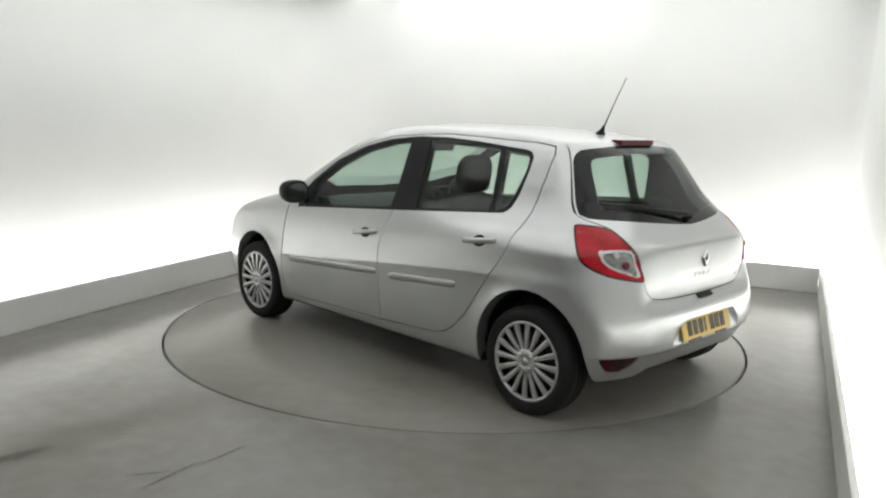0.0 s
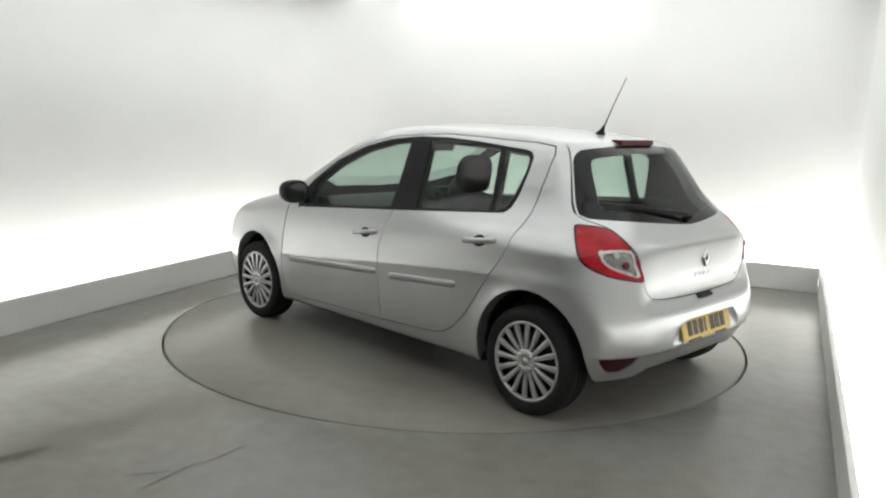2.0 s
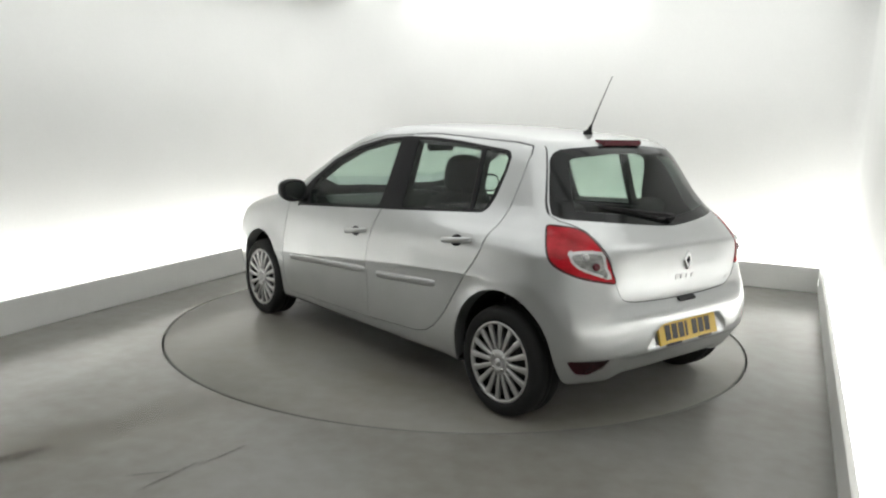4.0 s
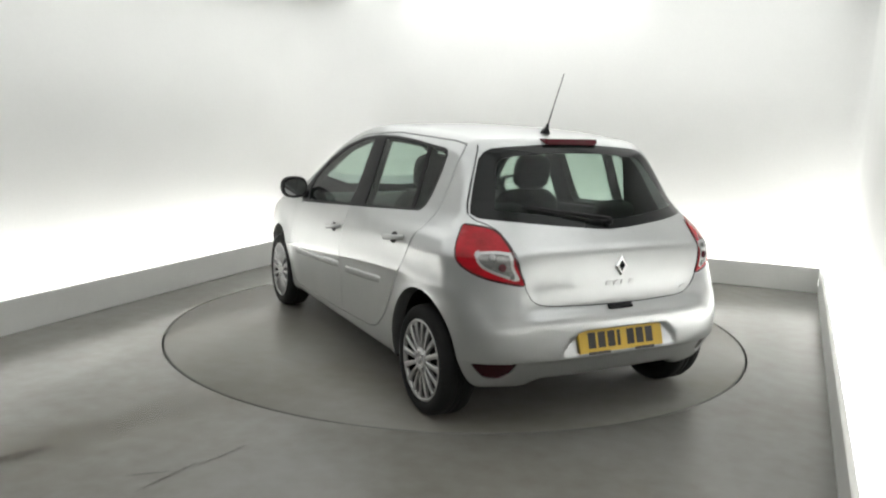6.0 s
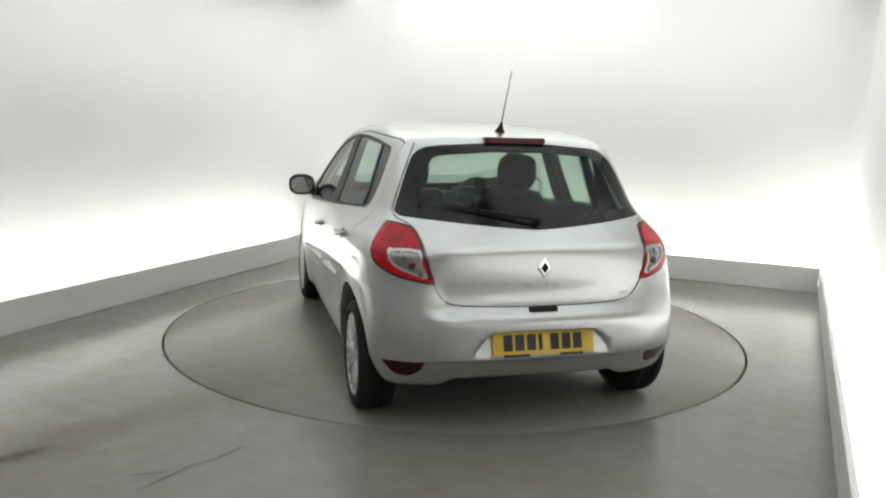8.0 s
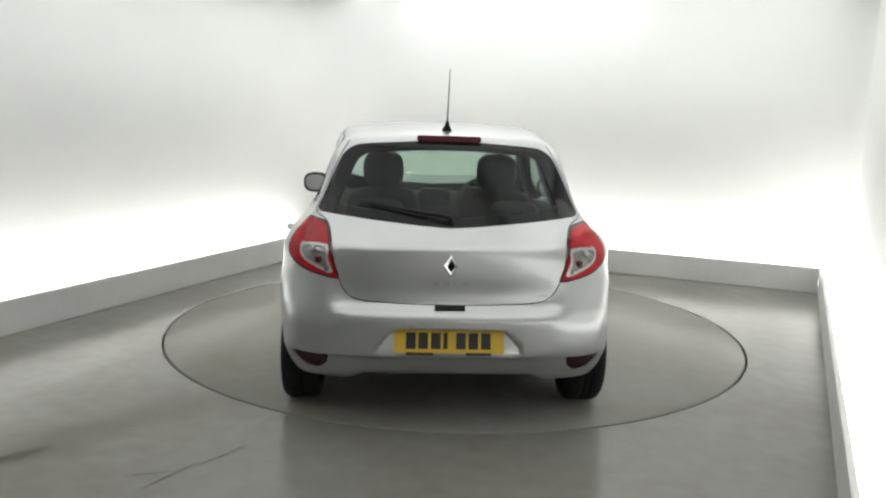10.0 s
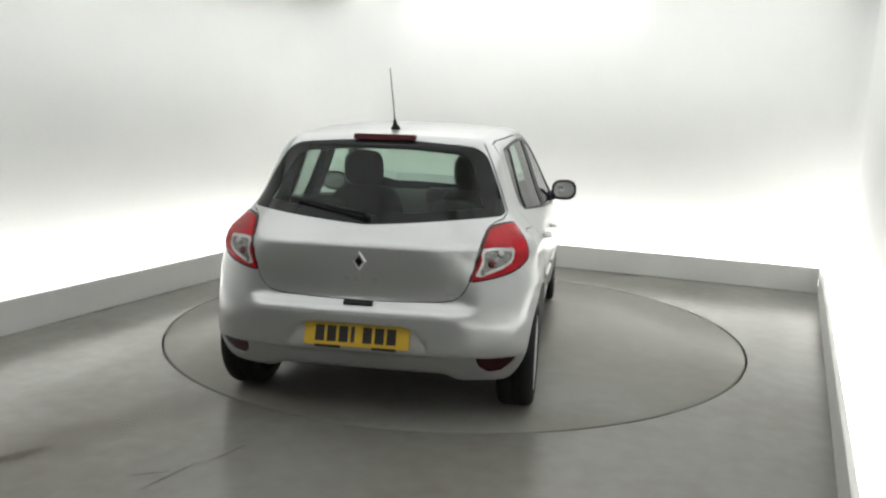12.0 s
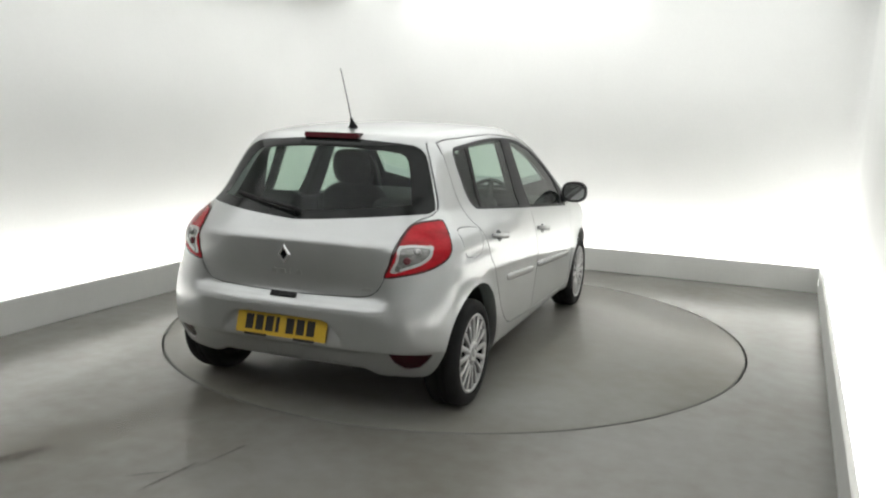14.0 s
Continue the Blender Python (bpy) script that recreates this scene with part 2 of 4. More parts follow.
smear("floor_stain", OIL, -1.90, -2.47, 0.36, 0.085, 48, "dark brown oily stain on the painted floor")
smear("floor_smear", RUST, -1.86, -2.40, 0.95, 0.42, 46, "rusty brown smear on the painted floor", 0.0008)
smear("floor_smear", RUST, -1.52, -1.95, 1.5, 0.42, 52, "rusty brown smear on the painted floor", 0.0009)
scuff("floor_crack", between((-1.17, -2.63), (-0.95, -2.28), 12, 0.004), [0.002] * 12, "fine dark crack in the painted floor")
smear("floor_scratch", SCRATCH, -1.17, -2.60, 0.34, 0.022, 62, "dull scratch in the painted floor")
smear("floor_scratch", SCRATCH, -1.26, -2.58, 0.20, 0.016, 20, "dull scratch in the painted floor")
smear("floor_scratch", SCRATCH, -0.99, -2.35, 0.24, 0.016, 58, "dull scratch in the painted floor")
smear("floor_scratch", SCRATCH, -0.98, -2.84, 0.16, 0.014, 10, "dull scratch in the painted floor")
smear("floor_scratch", SCRATCH, -2.02, -2.13, 0.34, 0.014, 2, "dull scratch in the painted floor")
bm = bmesh.new()
bmesh.ops.create_circle(bm, cap_ends=True, segments=24, radius=1.0)
part("deck_scratch", bm, SCRATCH, TABLE, "dull scratch in the deck", pose(-1.31, 0.43, 0.0012, 0, 0, 20) @ Matrix.Diagonal((0.08, 0.008, 1, 1)))


# ---- the car ----
CAR = tagged(new("hatchback_car"), "silver five-door hatchback car parked on the turntable", "car")
SILVER = wear(material("silver_paint", (0.462, 0.472, 0.474), 0.345, 0.84, Coat_Weight=0.7, Coat_Roughness=0.04), 3.0, 0.07, 150, 0.0, 0.03)
TRIM = wear(material("dark_trim", (0.022, 0.023, 0.024), 0.6), 8, 0.2, 200, 0.2)
BLACK_PLASTIC = wear(material("black_plastic", (0.009, 0.009, 0.010), 0.42, 0.0, Specular_IOR_Level=0.17), 8, 0.2, 300, 0.15)
GLOSS_BLACK = material("black_glass_edge", (0.008, 0.009, 0.009), 0.10, 0.0, Specular_IOR_Level=0.2)
SEAL = material("rubber_seal", (0.012, 0.012, 0.012), 0.7)
RUBBER = wear(material("tyre_rubber", (0.012, 0.012, 0.012), 0.8, 0.0, Specular_IOR_Level=0.25), 10, 0.25, 150, 0.3)
HUBCAP = wear(material("silver_wheel_trim", (0.46, 0.46, 0.46), 0.32, 0.75), 8, 0.1, 120)
CHROME = material("chrome", (0.75, 0.75, 0.76), 0.12, 1.0)
FABRIC = wear(material("charcoal_seat_fabric", (0.016, 0.017, 0.018), 0.95), 8, 0.2, 400, 0.4)
RED_LENS = wear(material("red_lens", (0.42, 0.005, 0.014), 0.16, 0.0, Specular_IOR_Level=0.3), 9, 0.35, 60, 0.0, 0.0, (0.24, 0.002, 0.006), (1, 1, 2.5))
DEEP_RED = material("deep_red_reflector", (0.035, 0.002, 0.005), 0.25, 0.0, Specular_IOR_Level=0.25)
LAMP_EDGE = material("dark_lamp_edge", (0.05, 0.006, 0.008), 0.2)
BRAKE_RED = material("dark_red_lens", (0.085, 0.008, 0.014), 0.15)
CLEAR_LENS = wear(material("clear_lens", (0.30, 0.30, 0.29), 0.18, 0.6, Coat_Weight=0.8, Coat_Roughness=0.03), 26, 0.5, 70, 0.0, 0.0, (0.10, 0.10, 0.095), (1, 1, 2.2))
PLATE = wear(material("yellow_plate", (0.54, 0.35, 0.03), 0.35), 20, 0.05, 90)
INK = material("black_ink", (0.015, 0.013, 0.012), 0.5)
MIRROR = material("mirror_glass", (0.75, 0.76, 0.77), 0.03, 1.0)


def pane_material(name, tint, shine):
    m = bpy.data.materials.new(name)
    m.use_nodes = True
    t = m.node_tree
    t.nodes.remove(t.nodes["Principled BSDF"])
    clear = t.nodes.new("ShaderNodeBsdfTransparent")
    clear.inputs[0].default_value = (*tint, 1)
    gloss = t.nodes.new("ShaderNodeBsdfGlossy")
    gloss.inputs["Roughness"].default_value = 0.03
    face = t.nodes.new("ShaderNodeLayerWeight")
    face.inputs["Blend"].default_value = 0.5
    power = t.nodes.new("ShaderNodeMath")
    power.operation = "POWER"
    power.inputs[1].default_value = 5.0
    fres = t.nodes.new("ShaderNodeMath")
    fres.operation = "MULTIPLY_ADD"
    fres.inputs[1].default_value, fres.inputs[2].default_value = 0.9, shine
    t.links.new(face.outputs["Facing"], power.inputs[0])
    t.links.new(power.outputs[0], fres.inputs[0])
    mix = t.nodes.new("ShaderNodeMixShader")
    t.links.new(fres.outputs[0], mix.inputs[0])
    t.links.new(clear.outputs[0], mix.inputs[1])
    t.links.new(gloss.outputs[0], mix.inputs[2])
    t.links.new(mix.outputs[0], t.nodes["Material Output"].inputs[0])
    return m


INNER_GLASS = bpy.data.materials.new("pane_back")
INNER_GLASS.use_nodes = True
INNER_GLASS.node_tree.nodes.remove(INNER_GLASS.node_tree.nodes["Principled BSDF"])
CLEAR_NODE = INNER_GLASS.node_tree.nodes.new("ShaderNodeBsdfTransparent")
CLEAR_NODE.inputs[0].default_value = (0.97, 1.0, 0.98, 1)
INNER_GLASS.node_tree.links.new(CLEAR_NODE.outputs[0], INNER_GLASS.node_tree.nodes["Material Output"].inputs[0])
GLASS = pane_material("tinted_glass", (0.74, 0.83, 0.78), 0.05)
REAR_PANE = pane_material("dark_tinted_glass", (0.66, 0.75, 0.70), 0.026)


def curve(points):
    """A smooth curve through points (monotone cubic), for arrays."""
    xs = np.array([p[0] for p in points], float)
    ys = np.array([p[1] for p in points], float)
    h, s = np.diff(xs), np.diff(ys) / np.diff(xs)
    m = np.concatenate([[s[0]], np.where(s[1:] * s[:-1] > 0, 2 * s[1:] * s[:-1] / np.where(s[1:] + s[:-1] == 0, 1, s[1:] + s[:-1]), 0), [s[-1]]])

    def f(x):
        x = np.clip(x, xs[0], xs[-1])
        i = np.clip(np.searchsorted(xs, x) - 1, 0, len(h) - 1)
        t = (x - xs[i]) / h[i]
        return (ys[i] * (1 + 2 * t) * (1 - t) ** 2 + m[i] * h[i] * t * (1 - t) ** 2 + ys[i + 1] * t * t * (3 - 2 * t) - m[i + 1] * h[i] * t * t * (1 - t))
    return f


AXLE_F, AXLE_R, HUB_Z = 2.575, 0.0, 0.285
half_width = curve([(-0.62, 0.73), (-0.40, 0.80), (-0.15, 0.845), (0.2, 0.857), (0.7, 0.862), (1.6, 0.862), (2.3, 0.862), (2.7, 0.845), (3.0, 0.81), (3.3, 0.74), (3.5, 0.66)])
side_in = curve([(0.10, 0.10), (0.2, 0.052), (0.3, 0.028), (0.45, 0.013), (0.57, 0.0035), (0.60, 0.0), (0.63, 0.0020), (0.72, 0.010), (0.82, 0.020), (0.9, 0.034), (0.96, 0.048), (1.05, 0.088), (1.2, 0.145), (1.34, 0.197), (1.5, 0.262)])
tail_in = curve([(0.10, 0.10), (0.2, 0.052), (0.3, 0.028), (0.45, 0.013), (0.57, 0.0035), (0.60, 0.0), (0.63, 0.0020), (0.72, 0.010), (0.82, 0.0115), (0.9, 0.037), (0.97, 0.105), (1.05, 0.165), (1.2, 0.215), (1.34, 0.258), (1.5, 0.35)])
top_line = curve([(-0.7, 1.0), (-0.06, 1.402), (0.05, 1.422), (0.2, 1.441), (0.5, 1.465), (0.8, 1.478), (1.1, 1.482), (1.4, 1.455), (1.65, 1.379), (2.0, 1.194), (2.22, 1.062), (2.4, 0.995), (2.6, 0.955), (2.85, 0.895), (3.1, 0.81), (3.3, 0.69), (3.45, 0.55), (3.5, 0.5)])
crown = curve([(-0.6, 0.06), (0.2, 0.05), (1.0, 0.045), (1.6, 0.05), (2.3, 0.05), (3.0, 0.06), (3.5, 0.08)])
rear_line = curve([(0.15, -0.36), (0.24, -0.45), (0.33, -0.504), (0.372, -0.531), (0.392, -0.556), (0.42, -0.561), (0.50, -0.565), (0.560, -0.567), (0.582, -0.561), (0.606, -0.535), (0.64, -0.500), (0.68, -0.497), (0.78, -0.506), (0.882, -0.511), (0.897, -0.506), (0.925, -0.474), (1.0, -0.402), (1.1, -0.312), (1.2, -0.222), (1.3, -0.134), (1.40, -0.046), (1.5, 0.045)])
rear_corner = curve([(0.15, -0.36), (0.24, -0.45), (0.33, -0.512), (0.372, -0.540), (0.392, -0.555), (0.45, -0.562), (0.52, -0.563), (0.60, -0.552), (0.68, -0.530), (0.76, -0.514), (0.86, -0.503), (0.93, -0.466), (1.0, -0.402), (1.1, -0.312), (1.5, 0.045)])
front_line = curve([(0.15, 3.25), (0.25, 3.36), (0.4, 3.43), (0.55, 3.43), (0.65, 3.40), (0.8, 3.3), (1.0, 3.0)])
rear_wrap = curve([(0.2, 0.18), (0.5, 0.18), (0.65, 0.20), (0.75, 0.22), (0.85, 0.24), (0.95, 0.29), (1.1, 0.36), (1.3, 0.32), (1.5, 0.26)])
under_line = curve([(-0.6, 0.27), (-0.45, 0.235), (-0.2, 0.22), (0.3, 0.20), (2.3, 0.19), (2.8, 0.2), (3.5, 0.22)])


CREASE = 0.10


def smax(a, b, k):
    h = np.maximum(k - np.abs(a - b), 0) / k
    return np.maximum(a, b) + h * h * k / 4


def level(x, z):
    """Height along the door, with the crease brought to 0.60."""
    return z - (0.032 + CREASE * np.clip(1.2 - x, -1.1, 0.9)) * np.exp(-((z - 0.62) / 0.2) ** 2)


def body_field(x, y, z):
    """Below 0 inside the body, over 0 outside, about in metres."""
    ya = np.abs(y)
    arch = 0
    for ax in (AXLE_F, AXLE_R):
        r = np.hypot(x - ax, z - HUB_Z)
        arch = arch + 0.016 * np.exp(-((r - 0.335) / 0.07) ** 2) * (z > 0.1)
    back = np.clip((1.1 - x) / 1.1, 0, 1)
    back = back * back * (3 - 2 * back)
    zs = level(x, z)
    inset = side_in(zs) * (1 - back) + tail_in(zs) * back
    side = (ya - (half_width(x) - inset + arch)) * np.where(z > 0.97, 0.89, 1.0)
    top = (z - (top_line(x) - crown(x) * (ya / 0.75) ** 2.2)) * np.where(x > 1.35, np.where(x < 2.35, 0.9, 0.97), 1.0)
    wide = np.clip((ya - 0.46) / 0.14, 0, 1)
    wide = wide * wide * (3 - 2 * wide)
    rear = ((rear_line(z) * (1 - wide) + rear_corner(z) * wide + rear_wrap(z) * (ya / 0.8) ** np.clip(4.3 - 5 * (z - 0.85), 3.0, 4.3)) - x) * np.where(z > 0.97, 0.74, 1.0)
    front = x - (front_line(z) - 0.30 * (ya / 0.8) ** 2.6)
    low = under_line(x) - z
    notch = np.clip((0.50 - ya) / 0.10, 0, 1) * np.clip((-0.15 - x) / 0.2, 0, 1)
    low = low + 0.035 * notch * notch * (3 - 2 * notch)
    f = smax(side, top, 0.085)
    f = smax(f, rear, 0.055)
    f = smax(f, front, 0.12)
    return smax(f, low, 0.04)


def field_mesh(field, lo, hi, step):
    """The skin where the field is nought, as even quads (surface nets), drawn on to the field."""
    n = [int(round((hi[i] - lo[i]) / step)) + 1 for i in range(3)]
    ax = [lo[i] + np.arange(n[i]) * step for i in range(3)]
    X, Y, Z = np.meshgrid(*ax, indexing="ij")
    F = field(X, Y, Z)
    S = F < 0
    c = np.zeros([k - 1 for k in n], int)
    for dx in (0, 1):
        for dy in (0, 1):
            for dz in (0, 1):
                c += S[dx:n[0] - 1 + dx, dy:n[1] - 1 + dy, dz:n[2] - 1 + dz]
    cells = np.argwhere((c > 0) & (c < 8))
    index = -np.ones(c.shape, int)
    index[tuple(cells.T)] = np.arange(len(cells))
    V = np.array(lo) + (cells + 0.5) * step

    def settle(V, times):
        for _ in range(times):
            e = 1e-4
            f = field(*V.T)
            g = np.stack([(field(V[:, 0] + (i == 0) * e, V[:, 1] + (i == 1) * e, V[:, 2] + (i == 2) * e) - f) / e for i in range(3)], 1)
            V = V - g * (f / np.maximum((g * g).sum(1), 0.05))[:, None]
        return V
    faces = []
    for a in range(3):
        b, d = (a + 1) % 3, (a + 2) % 3
        lo_s = [slice(None)] * 3
        hi_s = [slice(None)] * 3
        lo_s[a], hi_s[a] = slice(0, n[a] - 1), slice(1, n[a])
        s0, s1 = S[tuple(lo_s)], S[tuple(hi_s)]
        e = np.argwhere(s0 != s1)
        e = e[(e[:, b] > 0) & (e[:, d] > 0) & (e[:, b] < n[b] - 1) & (e[:, d] < n[d] - 1)]
        inside = s0[tuple(e.T)]
        q = []
        for ob, od in ((-1, -1), (0, -1), (0, 0), (-1, 0)):
            w = e.copy()
            w[:, b] += ob
            w[:, d] += od
            q.append(index[tuple(w.T)])
        q = np.stack(q, 1)
        faces.append(np.where(inside[:, None], q, q[:, ::-1]))
    faces = np.concatenate(faces)
    # even out along the skin
    V = settle(V, 3)
    edges = np.concatenate([faces[:, [0, 1]], faces[:, [1, 2]], faces[:, [2, 3]], faces[:, [3, 0]]])
    for _ in range(6):
        acc, cnt = np.zeros_like(V), np.zeros(len(V))
        for i, j in ((0, 1), (1, 0)):
            np.add.at(acc, edges[:, i], V[edges[:, j]])
            np.add.at(cnt, edges[:, i], 1)
        V = settle(V * 0.5 + acc / cnt[:, None] * 0.5, 2)
    return V, faces


def at_car(p):
    return (p[0] - AXIS[0], p[1] - AXIS[1], p[2])


SKIN, QUADS = field_mesh(body_field, (-0.735, -0.98, 0.1), (3.6, 0.98, 1.55), 0.0245)


# ---- outlines on the skin: side ones in (x, z), rear ones in (|y|, z), the lamp in (slant, z) ----
def rounded(points, n=6, closed=True):
    """Catmull-Rom through the points."""
    p = np.array(points, float)
    k = len(p)
    out = []
    for i in range(k if closed else k - 1):
        a, b, c, d = (p[(i + j) % k] if closed else p[min(max(i + j, 0), k - 1)] for j in (-1, 0, 1, 2))
        for t in np.arange(n) / n:
            out.append(0.5 * (2 * b + (c - a) * t + (2 * a - 5 * b + 4 * c - d) * t ** 2 + (3 * b - a - 3 * c + d) * t ** 3))
    return np.array(out)


def outline_field(points):
    """Signed distance to a closed outline, below 0 inside."""
    P = np.asarray(points, float)
    Q = np.roll(P, -1, 0)

    def f(u, v):
        u, v = np.asarray(u, float), np.asarray(v, float)
        best = np.full(u.shape, 9.0)
        inside = np.zeros(u.shape, bool)
        for (ax, ay), (bx, by) in zip(P, Q):
            ex, ey = bx - ax, by - ay
            t = np.clip(((u - ax) * ex + (v - ay) * ey) / max(ex * ex + ey * ey, 1e-12), 0, 1)
            best = np.minimum(best, np.hypot(u - ax - t * ex, v - ay - t * ey))
            hit = (ay > v) != (by > v)
            inside ^= hit & (u < (bx - ax) * (v - ay) / (by - ay if by != ay else 1e-9) + ax)
        return np.where(inside, -best, best)
    return f


def both(half):
    """An outline given for y over 0 from the middle's foot to the middle's top, as it is for (|y|, z): closed past the middle."""
    return [(-0.2, half[0][1])] + list(half) + [(-0.2, half[-1][1])]


BELT = [(2.06, 0.885), (1.062, 0.961), (0.432, 1.007), (0.285, 1.017)]
DLO = outline_field(BELT + [(0.25, 1.042), (0.219, 1.118), (0.19, 1.25), (0.185, 1.315), (0.202, 1.343), (0.237, 1.354), (0.375, 1.366), (0.587, 1.387),
                            (0.81, 1.400), (1.046, 1.399), (1.285, 1.377), (1.533, 1.319), (1.782, 1.216), (1.968, 1.078), (2.085, 0.96)])
GLASS_F = outline_field([(1.90, 0.917), (1.115, 0.975), (1.105, 1.380), (1.27, 1.362), (1.512, 1.302), (1.752, 1.194), (1.92, 1.076), (1.945, 1.0)])
GLASS_R = outline_field([(0.905, 0.990), (0.385, 1.023), (0.413, 1.353), (0.576, 1.372), (0.80, 1.384), (0.945, 1.386)])
GLASS_Q = outline_field([(0.355, 1.026), (0.288, 1.034), (0.265, 1.065), (0.212, 1.25), (0.207, 1.31), (0.24, 1.336), (0.380, 1.349)])
SHUT = [(1.16, 0.272), (1.167, 0.434), (1.174, 0.612), (1.166, 0.753), (1.118, 0.878), (1.076, 0.962), (1.035, 1.2), (1.01, 1.411)]
DOOR_F = outline_field(SHUT + [(1.29, 1.390), (1.54, 1.331), (1.79, 1.228), (1.985, 1.089), (2.105, 0.972), (2.180, 0.895), (2.207, 0.80), (2.228, 0.66), (2.232, 0.531), (2.218, 0.36), (2.20, 0.285), (2.16, 0.250), (1.66, 0.262)])
DOOR_R = outline_field(SHUT[::-1] + [(0.685, 0.298), (0.60, 0.318), (0.52, 0.366), (0.429, 0.458), (0.317, 0.62), (0.208, 0.76), (0.148, 0.855), (0.122, 0.982), (0.098, 1.111), (0.074, 1.244), (0.060, 1.335), (0.085, 1.378), (0.20, 1.393), (0.375, 1.400), (0.587, 1.411), (0.81, 1.420)])
LAMP = outline_field(rounded([(0.384, 0.996), (0.376, 1.006), (0.352, 1.009), (0.30, 1.006), (0.25, 1.001), (0.195, 0.985), (0.144, 0.944), (0.105, 0.90), (0.076, 0.854), (0.055, 0.80), (0.038, 0.744), (0.12, 0.752), (0.216, 0.770), (0.29, 0.795), (0.344, 0.824), (0.368, 0.848), (0.382, 0.880), (0.387, 0.935)], 3))
CLEAR = outline_field(rounded([(0.255, 0.893), (0.272, 0.872), (0.260, 0.845), (0.22, 0.814), (0.14, 0.786), (0.064, 0.767), (0.092, 0.83), (0.116, 0.893)], 3))
REAR_GLASS = outline_field(both([(0.0, 0.985), (0.12, 0.992), (0.25, 1.003), (0.48, 1.022), (0.643, 1.033), (0.660, 1.050), (0.630, 1.12), (0.602, 1.19), (0.572, 1.26), (0.546, 1.312), (0.512, 1.345), (0.47, 1.362), (0.40, 1.371), (0.17, 1.386), (0.0, 1.388)]))
TAILGATE = outline_field(both([(0.0, 0.630), (0.2, 0.633), (0.40, 0.641), (0.455, 0.650), (0.49, 0.672), (0.512, 0.704), (0.533, 0.750), (0.547, 0.80), (0.560, 0.87), (0.574, 0.94), (0.59, 0.985), (0.62, 1.010), (0.655, 1.022), (0.668, 1.048), (0.638, 1.12), (0.610, 1.19), (0.580, 1.26), (0.553, 1.318), (0.520, 1.375), (0.495, 1.45), (0.0, 1.46)]))
RECESS = outline_field(both([(0.0, 0.392), (0.375, 0.392), (0.335, 0.45), (0.305, 0.490), (0.275, 0.513), (0.23, 0.527), (0.0, 0.533)]))
REFLECTOR = outline_field([(0.765, 0.378), (0.57, 0.381), (0.585, 0.325), (0.63, 0.290), (0.69, 0.296), (0.73, 0.333)])
FLAP = outline_field(rounded([(-0.12, 0.955), (0.085, 0.945), (0.095, 0.90), (0.03, 0.815), (-0.15, 0.825), (-0.165, 0.90)], 4))
SCREEN = outline_field(both([(0.0, 2.24), (0.45, 2.18), (0.68, 2.03), (0.62, 1.75), (0.545, 1.47), (0.50, 1.43), (0.0, 1.39)]))
bumper_top = curve([(-0.6, 0.630), (-0.05, 0.642), (0.0, 0.664), (0.02, 0.70), (0.041, 0.746), (0.12, 0.752), (0.216, 0.770), (0.29, 0.793), (0.34, 0.785), (0.40, 0.70), (0.45, 0.58), (0.6, 0.30)])
ARCHES = ((2.597, 0.315, 0.337), (-0.006, 0.327, 0.337))


def arch_field(x, z):
    best = np.full(np.shape(x), 9.0)
    for cx, cz, r in ARCHES:
        best = np.minimum(best, np.hypot(x - cx, np.maximum(z - cz, 0)) - r)
    return best


def slant(x, y):
    return (x + np.abs(y)) * 0.70711


def cut(bm, field, where):
    """Splits the mesh along the line where the field is nought."""
    co = np.array([v.co for v in bm.verts])
    val = field(*co.T)
    ok = where(*co.T)
    val = np.where(np.abs(val) < 2e-4, 0.0, val)
    bm.verts.index_update()
    zero = {v for v, f, o in zip(bm.verts, val, ok) if o and f == 0}
    todo = [(e, val[e.verts[0].index], val[e.verts[1].index]) for e in bm.edges
            if ok[e.verts[0].index] and ok[e.verts[1].index] and val[e.verts[0].index] * val[e.verts[1].index] < 0]
    for e, a, b in todo:
        _, v = bmesh.utils.edge_split(e, e.verts[0], a / (a - b))
        zero.add(v)
    touched = {f for v in zero for f in v.link_faces}
    for f in touched:
        vs = [v for v in f.verts if v in zero]
        if len(vs) == 2:
            k = list(f.verts)
            d = abs(k.index(vs[0]) - k.index(vs[1]))
            if d not in (1, len(k) - 1):
                bmesh.utils.face_split(f, vs[0], vs[1])


def on_side(x, y, z):
    return (np.abs(y) > 0.45) & (x > -0.35) & (x < 2.45)


def on_rear(x, y, z):
    return x < 0.16


def on_lamp(x, y, z):
    return (x < 0.02) & (np.abs(y) > 0.35) & (z > 0.6) & (z < 1.1)


W = 0.0028
RECESSED = 0.042


